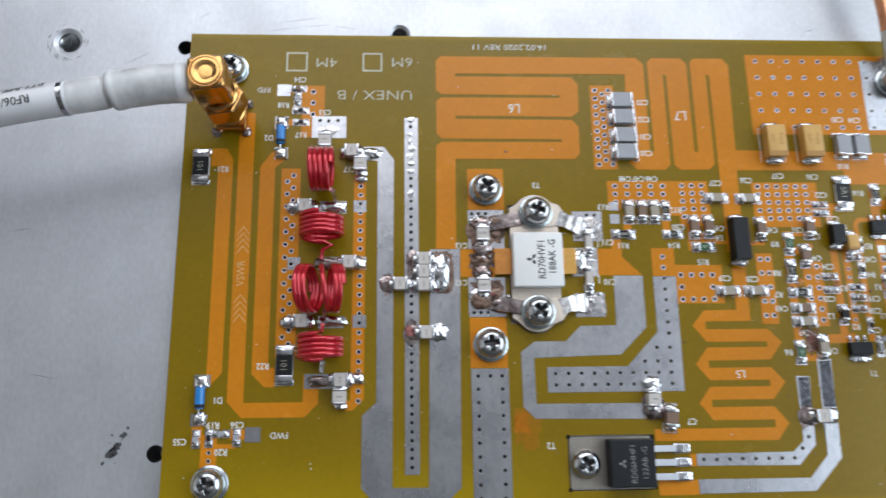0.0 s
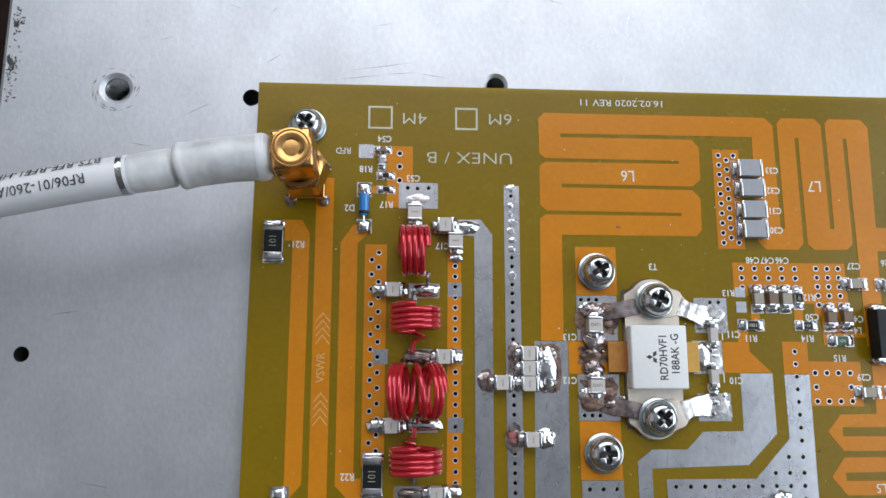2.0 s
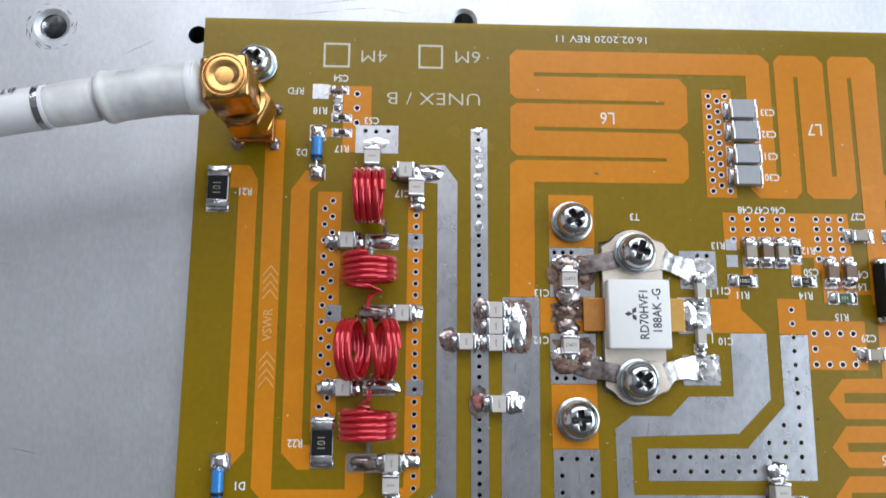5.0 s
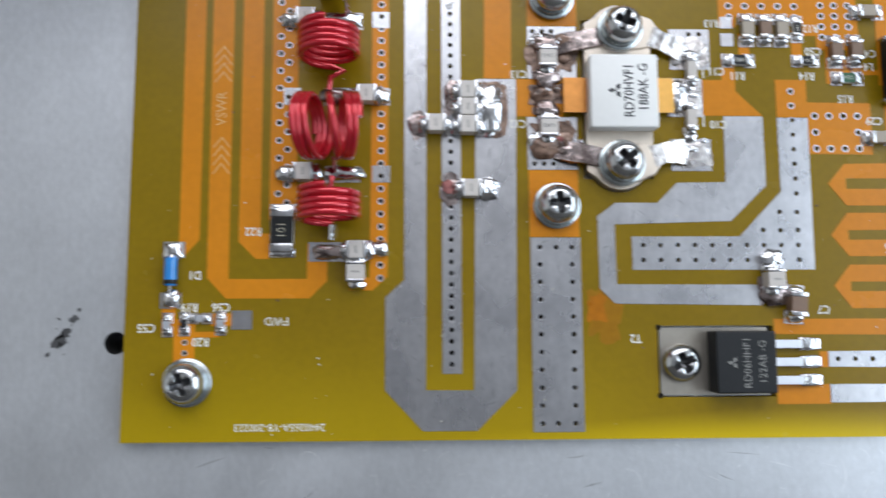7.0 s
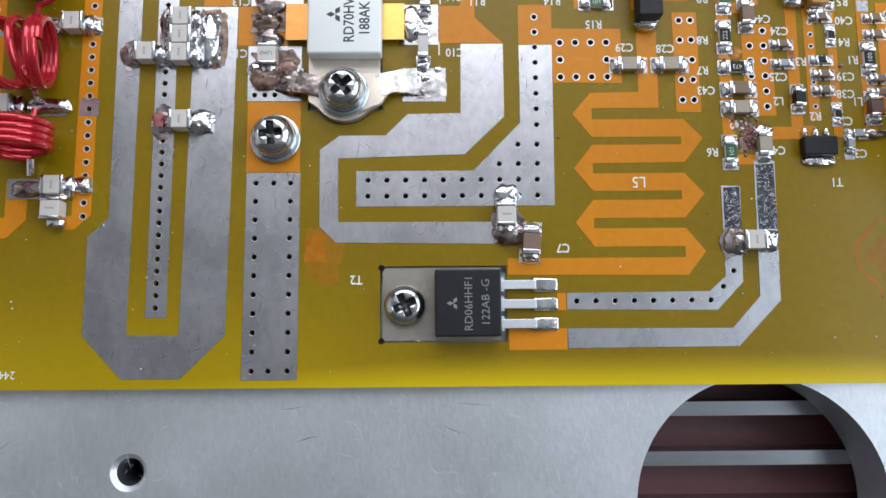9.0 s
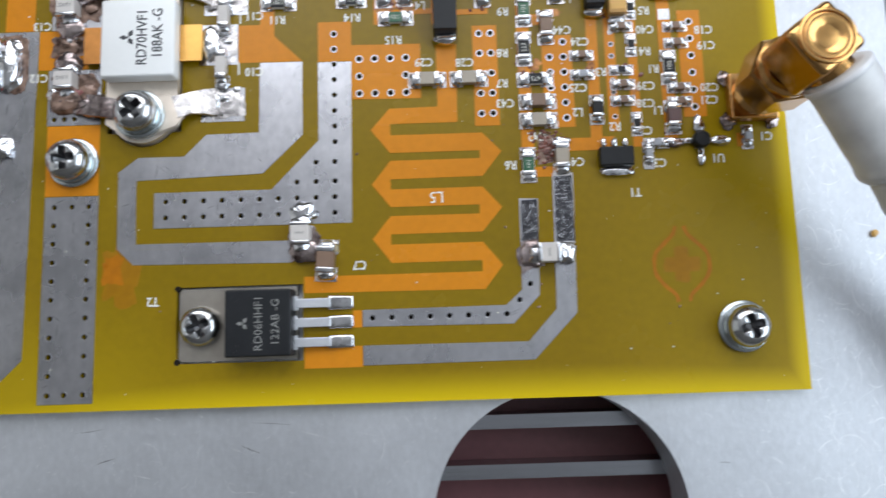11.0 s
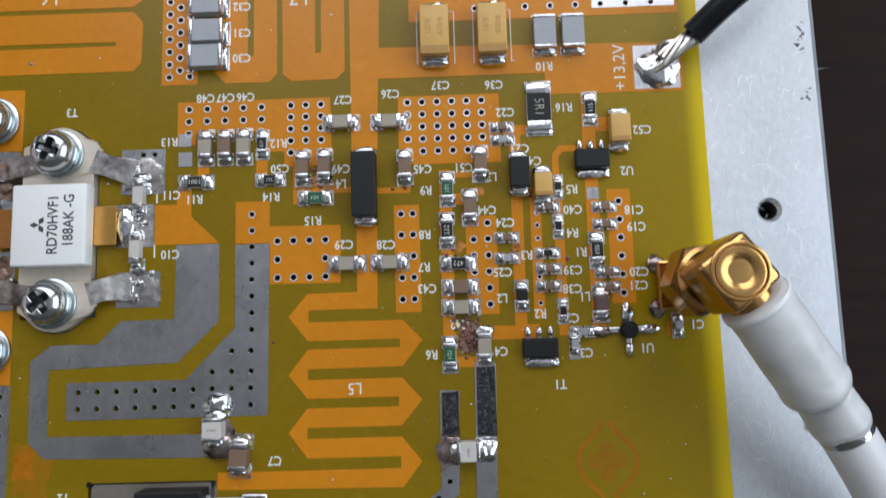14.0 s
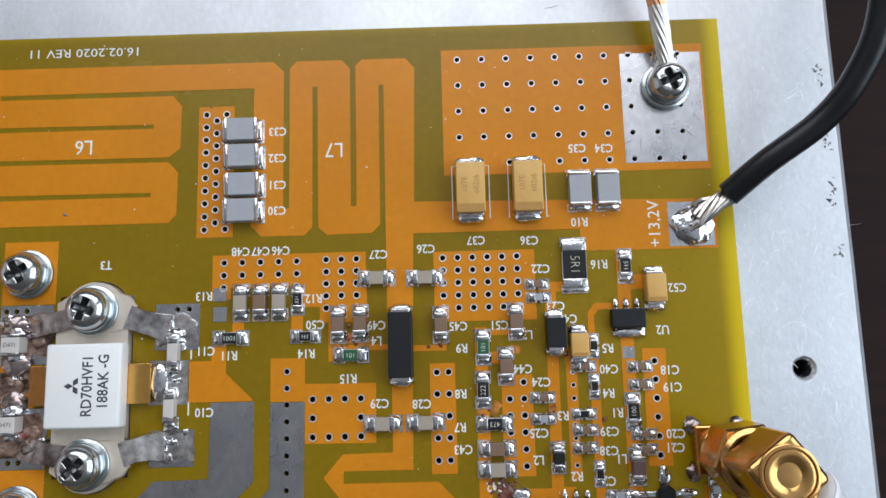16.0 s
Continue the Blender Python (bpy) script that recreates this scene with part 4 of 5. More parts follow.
place(make_porcelain(), [(28.9, 75.4, 90), (34.4, 73.2, 0), (36.2, 70.3, 90), (25.2, 61.5, 0), (34.2, 49.9, 0), (25.2, 38.3, 0), (32.9, 27.0, 0), (32.8, 23.8, 90),
                         (44.3, 45.5, 0), (49.0, 50.5, 0), (49.0, 47.9, 0), (49.0, 45.3, 0), (49.4, 35.9, 0), (93.2, 22.6, 90), (126.2, 19.0, 0)])

for y in (55.5, 45.0):
    c = make_porcelain()
    c.matrix_world = pose(0.0609, y * MM, 0.00006, 0, 0, 90)
    for o in [q for q in c.children if q.name.startswith("marking")]:
        bpy.data.objects.remove(o)
    text("D471", 0, 0, 0.8, c, DARKINK, turn=-90, z=2.2, thick=0.01)

for k, (x, y, rx, ry, h, m) in enumerate((
        (31.0, 61.5, 2.6, 1.1, 1.1, SOLDER), (22.6, 61.5, 1.5, 1.1, 1.0, SOLDER), (30.2, 49.8, 2.8, 1.2, 1.1, FLUX), (36.4, 49.8, 1.2, 1.1, 0.9, SOLDER), (30.8, 38.3, 2.8, 1.1, 1.1, SOLDER), (22.4, 38.2, 1.6, 1.2, 1.0, SOLDER), (29.0, 26.8, 2.6, 1.1, 1.0, FLUX), (36.1, 27.2, 1.3, 1.2, 1.1, SOLDER),
        (38.2, 73.2, 2.2, 1.3, 1.0, SOLDER), (36.3, 67.6, 1.2, 0.9, 0.7, SOLDER), (29.4, 78.2, 2.0, 1.0, 0.14, SPATTER), (52.4, 48.0, 1.9, 4.2, 1.5, SOLDER), (51.9, 35.9, 1.7, 1.6, 1.2, SOLDER), (46.8, 50.0, 1.2, 2.6, 0.5, FLUX), (41.6, 45.6, 1.4, 1.7, 0.4, FLUX), (46.6, 45.6, 1.1, 1.2, 0.9, SOLDER), (46.7, 36.0, 1.4, 1.6, 0.4, FLUX))):
    blob(x, y, rx, ry, h, m, seed=k * 1.7, square=0.6 if k < 8 else 0.9, rough=0.14 if k < 8 else 0.2)
for k, (x, y, rx, ry, h, m) in enumerate((
        (60.8, 58.0, 2.2, 1.6, 1.2, FLUX), (64.0, 58.6, 1.9, 1.3, 1.3, BURNT), (60.8, 52.8, 2.0, 1.5, 1.2, FLUX), (60.4, 50.2, 1.9, 1.2, 0.8, BURNT), (60.8, 47.9, 1.8, 1.4, 1.2, FLUX), (59.4, 58.6, 1.2, 1.0, 0.7, SOLDER), (59.0, 43.4, 1.1, 1.2, 0.6, SOLDER), (63.6, 56.0, 1.0, 0.9, 0.5, BURNT), (63.4, 43.8, 1.2, 0.9, 0.5, BURNT), (60.7, 42.2, 2.2, 1.7, 1.2, BURNT), (64.0, 41.6, 1.8, 1.2, 1.3, FLUX), (81.0, 57.6, 1.3, 1.2, 0.4, SOLDER), (83.0, 57.4, 2.3, 1.9, 0.14, SPATTER), (80.6, 55.8, 0.9, 1.0, 0.35, SPATTER), (82.5, 56.5, 1.1, 0.8, 0.8, SOLDER),
        (82.6, 50.0, 1.6, 2.4, 0.14, SPATTER), (82.3, 51.5, 0.9, 0.8, 0.6, SOLDER), (80.8, 41.9, 1.3, 1.2, 0.35, SOLDER), (83.0, 41.6, 2.0, 1.8, 0.14, SPATTER), (82.2, 43.9, 1.0, 0.8, 0.7, SOLDER), (93.3, 25.5, 1.8, 1.5, 1.3, SOLDER), (93.6, 20.4, 2.2, 1.6, 1.0, FLUX), (124.0, 19.0, 1.5, 2.1, 0.6, FLUX), (128.6, 19.0, 1.5, 1.6, 1.1, SOLDER),
        (128.8, 34.2, 1.2, 1.0, 0.9, SOLDER), (154.0, 69.6, 2.9, 2.7, 1.0, SOLDER), (147.8, 36.2, 0.8, 1.3, 0.7, SOLDER), (150.6, 33.9, 1.4, 0.7, 0.6, SOLDER), (144.2, 33.8, 1.4, 0.7, 0.6, FLUX))):
    blob(x, y, rx, ry, h, m, seed=k * 2.3 + 40, rough=0.17)

# ---- large power transistor ----
rf = empty("power_transistor", "large radio power transistor with white ceramic lid and gold leads", "transistor", (0, 0, 0))
def arc(cx, cy, r, a0, a1, n=12):
    return [(cx + r * math.cos(radians(a0 + (a1 - a0) * k / n)), cy + r * math.sin(radians(a0 + (a1 - a0) * k / n))) for k in range(n + 1)]


sheet("flange", [[(66.5, 44.0), (66.5, 38.6)] + arc(71.4, 40.1, 4.3, 215, 325) + [(76.3, 38.6), (76.3, 61.0)] + arc(71.6, 59.5, 4.3, 35, 145) + [(66.5, 61.0)]], -1.58, 1.1, FLANGE, rf, "pale metal mounting flange")
part("ceramic_lid", box(66.6, 76.6, 44.4, 55.4, 1.1, 3.5, bevel=0.35, seg=3), CERAMIC, rf, "white ceramic lid with printed type code", smooth=True)
part("ribbon_lead", box(76.5, 79.6, 47.3, 52.6, 0.9, 1.15, bevel=0.04), LEAD, rf, "gold-coloured flat lead")
part("ribbon_lead", box(63.2, 66.7, 47.3, 52.6, 0.9, 1.15, bevel=0.04), LEAD_COPPER, rf, "copper-coloured flat lead")
part("solder_joint", add_mound(bmesh.new(), 80.5, 50.0, 1.3, 2.7, 0.8, z=0.2, seg=20, seed=3, rough=0.12), SOLDER, rf, "bright solder over the end of the lead", smooth=True)


def lug(x, y, arms):
    """Flat straps bent out from under the screw to the pads; each row is (x, y, height, half width)."""
    part("ground_lug", lathe([(1.7, 1.42), (1.7, 1.12), (3.35, 1.12), (3.4, 1.2), (3.35, 1.42)], 36, (x, y, 0)), PALELEAD, rf, "grounding lug under the screw", smooth=True)
    for mat, rows in arms:
        bm = bmesh.new()
        path = smooth_rows(rows)
        last = None
        for k, (px, py, pz, w) in enumerate(path):
            qx, qy = path[min(k + 1, len(path) - 1)][:2]
            ox, oy = path[max(k - 1, 0)][:2]
            n = Vector((oy - qy, qx - ox, 0)).normalized() * w
            p = Vector((px, py, pz))
            up = Vector((0, 0, 0.3))
            r = [bm.verts.new(q) for q in (p - n, p + n, p + n * 0.92 + up, p - n * 0.92 + up)]
            if last:
                for i in range(4):
                    bm.faces.new((last[i], last[(i + 1) % 4], r[(i + 1) % 4], r[i]))
            else:
                bm.faces.new(r)
            last = r
        bm.faces.new(last)
        part("lug_strap", bm, mat, rf, "soldered grounding strap", smooth=True)


def smooth_rows(rows, n=6):
    out = []
    for a, b in zip(rows, rows[1:]):
        for k in range(n):
            u = k / n
            v = u * u * (3 - 2 * u)
            out.append((a[0] + (b[0] - a[0]) * u, a[1] + (b[1] - a[1]) * u, a[2] + (b[2] - a[2]) * v, a[3] + (b[3] - a[3]) * v))
    return out + [rows[-1]]


lug(71.7, 59.9, ((FLUX, [(69.4, 59.0, 1.14, 1.5), (66.2, 58.4, 1.2, 1.5), (64.2, 58.1, 1.0, 1.6), (62.0, 57.6, 0.3, 1.5)]),
                 (FLANGE, [(73.2, 59.8, 1.13, 3.0), (75.4, 59.4, 1.13, 2.6), (76.8, 58.8, 1.05, 1.8)]), (SPATTER, [(76.3, 58.95, 1.12, 1.75), (78.0, 58.3, 0.95, 1.55), (79.6, 57.8, 0.55, 1.7), (81.6, 57.2, 0.12, 2.0)])))
lug(71.4, 39.6, ((FLUX, [(69.2, 40.4, 1.14, 1.5), (66.2, 41.0, 1.2, 1.5), (64.2, 41.4, 1.0, 1.6), (62.0, 41.9, 0.3, 1.5)]),
                 (FLANGE, [(73.0, 39.7, 1.13, 3.0), (75.2, 40.2, 1.13, 2.6), (76.6, 40.8, 1.05, 1.8)]), (SPATTER, [(76.1, 40.65, 1.12, 1.75), (77.8, 41.2, 0.95, 1.6), (79.4, 41.5, 0.55, 1.8), (81.4, 41.6, 0.12, 2.1)])))
films = random.Random(31)


def film(name, x0, x1, y0, y1, z, mat, label, wobble=0.35, h=0.05):
    """A thin spread layer with an uneven rim, about as large as the rectangle."""
    pts = []
    for k in range(40):
        a = math.tau * k / 40
        ca, sa = math.cos(a), math.sin(a)
        q = 1 + wobble * (noise.noise(Vector((1.7 * ca + x0, 1.7 * sa + y0, 3.3))) - 0.15) + 0.06 * films.uniform(-1, 1)
        pts.append(((x0 + x1) / 2 + (x1 - x0) / 2 * q * math.copysign(abs(ca) ** 0.55, ca), (y0 + y1) / 2 + (y1 - y0) / 2 * q * math.copysign(abs(sa) ** 0.55, sa)))
    return sheet(name, [pts], z, z + h, mat, board, label)


film("solder_film", 79.7, 85.4, 54.4, 58.9, 0.09, SPATTER, "uneven spread solder with flux stains")
film("solder_film", 79.5, 85.1, 39.0, 43.5, 0.09, SPATTER, "uneven spread solder with flux stains")
film("solder_film", 79.2, 84.2, 47.1, 52.8, 0.10, SPATTER, "uneven spread solder with flux stains")
for x0, x1, y0, y1 in ((58.2, 65.4, 53.2, 58.9), (58.1, 65.2, 40.8, 46.6), (57.9, 63.6, 47.6, 52.4)):
    film("flux_stain", x0, x1, y0, y1, 0.10, BURNT, "dark burnt flux round the joints", 0.5)
for x0, x1, y0, y1 in ((40.6, 43.0, 43.4, 47.4), (45.0, 48.2, 33.8, 38.2), (45.2, 48.4, 44.0, 52.6), (91.4, 95.8, 19.0, 24.0), (122.4, 125.6, 16.8, 20.8)):
    film("flux_stain", x0, x1, y0, y1, 0.095, FLUX, "brownish flux film round the joint", 0.55)
film("flux_stain", 50.4, 54.6, 43.3, 52.5, 0.095, BURNT, "dark burnt rim round a large solder joint", 0.45)
for x0, x1, y0, y1 in ((42.0, 43.2, 44.6, 46.8), (46.9, 48.1, 46.2, 50.4), (45.2, 47.0, 35.2, 37.2), (59.6, 63.0, 42.9, 44.0), (29.4, 31.4, 61.0, 62.6), (29.6, 31.8, 49.2, 50.6)):
    film("flux_stain", x0, x1, y0, y1, 0.62 if x0 < 50 else 0.7, FLUXPINK, "glossy pink-red flux residue", 0.5, 0.06)
for k in range(26):
    x, y = films.choice(((60.6, 58.4), (60.8, 41.8), (60.6, 50.2), (64.2, 58.4), (64.0, 41.4)))
    blob(x + films.gauss(0, 0.9), y + films.gauss(0, 0.7), films.uniform(0.25, 0.6), films.uniform(0.25, 0.6), films.uniform(0.9, 1.5), films.choice((SOLDER, FLUX, BURNT, SOLDER)), seed=k * 0.9, rough=0.3)
for k in range(14):
    x, y = films.choice(((82.6, 56.8), (82.4, 42.0), (81.0, 50.0)))
    blob(x + films.gauss(0, 1.2), y + films.gauss(0, 0.8), films.uniform(0.3, 0.8), films.uniform(0.25, 0.6), films.uniform(0.15, 0.4), films.choice((SOLDER, SPATTER)), seed=k * 1.9, rough=0.35, z=0.12)
text("RD70HVF1", 72.3, 49.9, 2.0, rf, DARKINK, turn=90, z=3.51, thick=0.01, bold=0.03, width=0.86)
text("188AK -G", 74.4, 50.4, 2.0, rf, DARKINK, turn=90, z=3.51, thick=0.01, bold=0.03, width=0.86)


def diamonds(x, y, s, z, mat, parent):
    """Three small diamond shapes meeting in a point, printed."""
    for a in (90, 210, 330):
        u = Vector((math.cos(radians(a)), math.sin(radians(a)))) * s
        n = Vector((-u.y, u.x)) * 0.3
        pts = [(x, y), (x + u.x / 2 + n.x, y + u.y / 2 + n.y), (x + u.x, y + u.y), (x + u.x / 2 - n.x, y + u.y / 2 - n.y)]
        pts = [(x + (q[1] - y) * -1, y + (q[0] - x)) for q in pts]
        sheet("printed_mark", [pts], z, z + 0.015, mat, parent)


diamonds(70.4, 49.9, 1.25, 3.5, DARKINK, rf)

# ---- small power transistor in its cut-out ----
to = empty("driver_transistor", "black three-lead power transistor screwed down in a board cut-out", "transistor")
sheet("tab", [rect(76.62, 92.4, 6.05, 15.7), ring(79.6, 10.7, 1.6, 24)], -1.55, -0.25, BEIGE, to, "beige-grey metal mounting tab")
# Flat black discs stand for the shade in the drilled corners.
for cx, cy in ((76.45, 6.0), (76.45, 15.75)):
    part("corner_relief", lathe([(0, 0.012), (0.42, 0.012), (0.42, -0.3)], 16, (cx, cy, 0)), HOLE_SHADE, board, "black disc standing for shade in a drilled cut-out corner")
part("body", box(83.6, 92.2, 6.5, 15.2, -0.4, 2.9, bevel=0.22), BLACK, to)
for y in (13.3, 10.75, 8.15):
    part("lead", box(92.0, 97.0, y - 0.6, y + 0.6, 0.62, 1.0, bevel=0.06), PALELEAD, to, "matt silver flat lead")
    part("lead_shoulder", box(92.0, 92.7, y - 0.95, y + 0.95, 0.62, 0.98, bevel=0.06), PALELEAD, to)
    bm = bmesh.new()
    add_box(bm, 96.6, 100.0, y - 0.92, y + 0.92, 0.05, 0.72, bevel=0.3, seg=3)
    for v in bm.verts:
        v.co.z += 0.12 * noise.noise(v.co * 0.9) - (0.25 if v.co.x > 99.2 and v.co.z > 0.3 else 0)
        v.co.y += 0.15 * noise.noise(v.co * 0.7 + Vector((5, 0, 0)))
    part("solder_joint", bm, SOLDER, to, smooth=True)
text("RD06HHF1", 88.0, 10.8, 1.5, to, LASER, turn=90, z=2.91, thick=0.01)
text("122AB -G", 90.2, 10.9, 1.5, to, LASER, turn=90, z=2.91, thick=0.01)
diamonds(86.0, 10.8, 0.9, 2.9, LASER, to)
for y in (7.6, 14.1):
    part("ejector_mark", lathe([(0.55, 2.86), (0.55, 2.91), (0.45, 2.91), (0.42, 2.8), (0, 2.8)], 16, (84.9, y, 0)), BLACK, to)

for k, (x0, x1, y0, y1) in enumerate(((122.85, 125.15, 20.2, 26.5), (127.5, 130.05, 20.6, 29.8))):
    strip = [(x0, y0)] + [(x1, y0 + 0.3 * math.sin(k + 2))] + [(x1, y1), (x0 + 0.1, y1 - 0.1)]
    sheet("tinned_strip", [strip], 0.05, 0.11, SHINYTIN, board, "smooth tinning crossed by fine bright scratches")
sheet("flux_patch", [[(125.6, 31.3), (127.7, 31.6), (127.9, 35.2), (126.9, 35.7), (125.7, 35.3)]], 0.001, 0.03, BURNT, board, "brown flux residue")
frnd = random.Random(11)
for k in (1, 4, 5, 6, 7, 8, 9, 11):
    blob(46.5 + frnd.uniform(-0.2, 0.2), 62.7 + 1.63 * k, frnd.uniform(0.45, 0.8), frnd.uniform(0.5, 0.85), frnd.uniform(0.08, 0.18), SOLDER, seed=k * 3.1, rough=0.2)


# ---- coaxial connectors ----
def hexagon(r, z0, z1, ch=0.3, n=6):
    bm = bmesh.new()
    add_lathe(bm, [(r - ch, z0), (r, z0 + ch), (r, z1 - ch), (r - ch, z1), (0, z1)], n)
    return bm


def make_coax(x, y, turn):
    j = empty("coaxial_jack", "gold-plated coaxial board jack soldered to the board", "connector", (x, y, 0), group="coaxial jacks")
    part("base", box(-3.2, 3.2, -3.2, 3.2, 0.3, 2.2, bevel=0.25), GOLD, j)
    for sx in (-1, 1):
        for sy in (-1, 1):
            part("post", box(sx * 2.6 - 0.55, sx * 2.6 + 0.55, sy * 2.6 - 0.55, sy * 2.6 + 0.55, 0.05, 0.5), GOLD, j)
    for sx, sy in ((-1, -1), (1, 1), (-1, 1), (1, -1)):
        part("solder_joint", add_mound(bmesh.new(), sx * 3.0, sy * 3.0, 1.0, 1.1, 0.8, seed=sx + 2 * sy, rough=0.3, power=0.9), FLUX, j, smooth=True)
    prof = [(2.9, 2.1), (2.9, 3.4), (3.1, 3.5)]
    for k in range(8):
        prof += [(3.15, 3.6 + 0.5 * k), (2.85, 3.85 + 0.5 * k)]
    part("threaded_barrel", lathe(prof + [(2.9, 8.0), (0, 8.0)], 32), GOLD, j, smooth=True)
    p = empty("right_angle_plug", "gold-plated right-angle coaxial plug with dimpled cap", "connector", (x, y, 0), turn, group="coaxial plugs")
    part("coupling_nut", hexagon(4.6, 6.4, 11.8), GOLD, p)
    part("retaining_collar", lathe([(3.6, 11.7), (3.9, 11.9), (3.9, 12.5), (3.4, 12.8), (3.4, 13.6)], 32), GOLD, p, smooth=True)
    part("elbow_body", box(-3.3, 3.3, -3.3, 3.3, 13.4, 20.9, bevel=0.8, seg=4), GOLD, p, smooth=True)
    part("cap", lathe([(3.22, 20.8), (3.2, 21.12), (3.05, 21.2), (2.82, 21.18), (2.76, 20.95), (2.70, 20.95), (2.64, 21.12), (2.4, 21.16), (1.9, 21.12), (1.3, 20.9), (0.7, 20.62), (0, 20.5)], 36), GOLD, p, "round pressed-in cap with a dimple", smooth=True)
    part("cable_neck", lathe([(2.6, 3.3), (2.6, 5.0)], 24, m=Matrix.Translation((0, 0, 17.2)) @ Matrix.Rotation(radians(90), 4, "Y")), GOLD, p, smooth=True)
    return j, p


def smooth_path(pts, n=10):
    """A Catmull-Rom line through the points."""
    q = [Vector(p) for p in pts]
    q = [q[0] * 2 - q[1]] + q + [q[-1] * 2 - q[-2]]
    out = []
    for a, b, c, d in zip(q, q[1:], q[2:], q[3:]):
        for i in range(n):
            t = i / n
            out.append(0.5 * (2 * b + (c - a) * t + (2 * a - 5 * b + 4 * c - d) * t * t + (3 * b - a - 3 * c + d) * t ** 3))
    return out + [q[-2]]


def cut(path, s0, s1):
    """The stretch of a line between two lengths along it."""
    out, s = [], 0.0
    for a, b in zip(path, path[1:]):
        if s0 <= s <= s1:
            out.append(a)
        s += (b - a).length
    return out


def make_cable(path, label, s_end, seed, thick=3.5):
    c = empty("coaxial_cable", label, "cable", (0, 0, 0), group="white coaxial cables")
    line = smooth_path(path, 60)
    a = cut(line, 0, s_end)
    rad = []
    for k, p in enumerate(a):
        s = k / (len(a) - 1)
        r = (thick if s < 0.70 else thick - 0.55) + 0.07 * noise.noise(Vector((s * 6, seed, 0)))
        if s < 0.05:
            r -= (0.05 - s) ** 2 * 260
        elif s < 0.11:
            r += 0.05
        r -= 0.38 * math.exp(-((s - 0.715) / 0.018) ** 2) - 0.16 * math.exp(-((s - 0.66) / 0.03) ** 2)
        if s > 0.95:
            r -= (s - 0.95) * 5
        rad.append(r)
    bm = tube(a, rad, 40)
    for v in bm.verts:
        v.co += 0.16 * noise.noise_vector(v.co * 0.22 + Vector((seed, 0, 0))) + 0.05 * noise.noise_vector(v.co * 0.9)
    part("heat_shrink_sleeve", bm, SLEEVE, c, "shrunk white sleeve with creases", smooth=True)
    lip = [p for k, p in enumerate(a) if 0.035 < k / (len(a) - 1) < 0.115]
    part("sleeve_lip", tube(lip, [thick + 0.06 + 0.1 * math.sin(math.pi * k / (len(lip) - 1)) for k in range(len(lip))], 40), JACKET, c, "thicker bright white end of the sleeve", smooth=True)
    part("crimp_ring", tube(cut(line, s_end - 0.55, s_end + 0.6), 3.14, 24), TINCAP, c, smooth=True)
    part("jacket", tube(cut(line, s_end - 1.0, 1e9), 3.05, 28), JACKET, c, "printed white outer jacket", smooth=True)
    return c, line


def wrap_text(words, base, along, radius, angle, size, parent, mat):
    """Printing bent round a cable that runs from base in the direction along."""
    d = Vector(along).normalized()
    n = Vector((0, 0, 1)).cross(d).normalized()
    up = d.cross(n)
    o = text(words, 0, 0, size, parent, mat, turn=0, z=0, thick=0.01)
    for v in o.data.vertices:
        tx, ty, tz = v.co / MM
        a = angle + ty / radius
        p = Vector(base) + d * tx + (n * math.sin(a) + up * math.cos(a)) * (radius + 0.11 + tz)
        v.co = p * MM
    return o


make_coax(9.7, 80.8, 187)
left_path = [(6.2, 80.5, 17.3), (-3.0, 79.5, 17.3), (-12.5, 77.7, 17.2), (-30.0, 74.3, 17.0), (-70.0, 66.0, 14.0), (-130.0, 52.0, 2.0), (-200.0, 36.0, -18.0)]
left_cable, left_line = make_cable(left_path, "white coaxial cable with printed jacket under a right-angle gold plug", 22.5, 1.0, 3.6)
for words, where, angle, size in (("RF06/01-260/A", 33.3, 0.12, 2.15), ("BTS-RFE-RFE1-HPA", 33.0, -0.78, 2.1)):
    p0, p1 = cut(left_line, where - 6, 1e9)[0], cut(left_line, where + 6, 1e9)[0]
    wrap_text(words, (p0 + p1) / 2, p1 - p0, 3.12, angle, size, left_cable, DARKINK)
make_coax(154.9, 39.5, -53)
right_path = [(157.4, 37.0, 17.2), (159.4, 34.5, 16.3), (163.4, 29.4, 14.2), (167.3, 24.4, 12.0), (170.5, 19.6, 10.5), (180.0, 4.5, 6.0), (195.0, -19.0, 2.8), (225.0, -68.0, -14.0), (265.0, -128.0, -40.0)]
right_cable, right_line = make_cable(right_path, "white coaxial cable in a creased sleeve below its gold plug", 20.0, 4.0, 3.85)

p0, p1 = cut(right_line, 26, 1e9)[0], cut(right_line, 36, 1e9)[0]
wrap_text("BTS-RFE-RFE1-HPA", p1, p0 - p1, 3.12, 0.2, 2.1, right_cable, DARKINK)

# ---- supply wires ----
supply = empty("supply_wire", "black insulated supply wire soldered to the board pad", "wire")
sp = smooth_path([(158.4, 73.3, 2.4), (162.8, 77.0, 5), (169.2, 81.6, 7.5), (172.9, 86.3, 10), (175.6, 93.6, 12.5), (176.5, 106.0, 14.0), (179.0, 130.0, 8.0), (187.0, 165.0, -12.0), (204.0, 205.0, -41.0)], 10)
part("insulation", tube(sp, 1.75, 24), RUBBER, supply, "glossy black insulation", smooth=True)
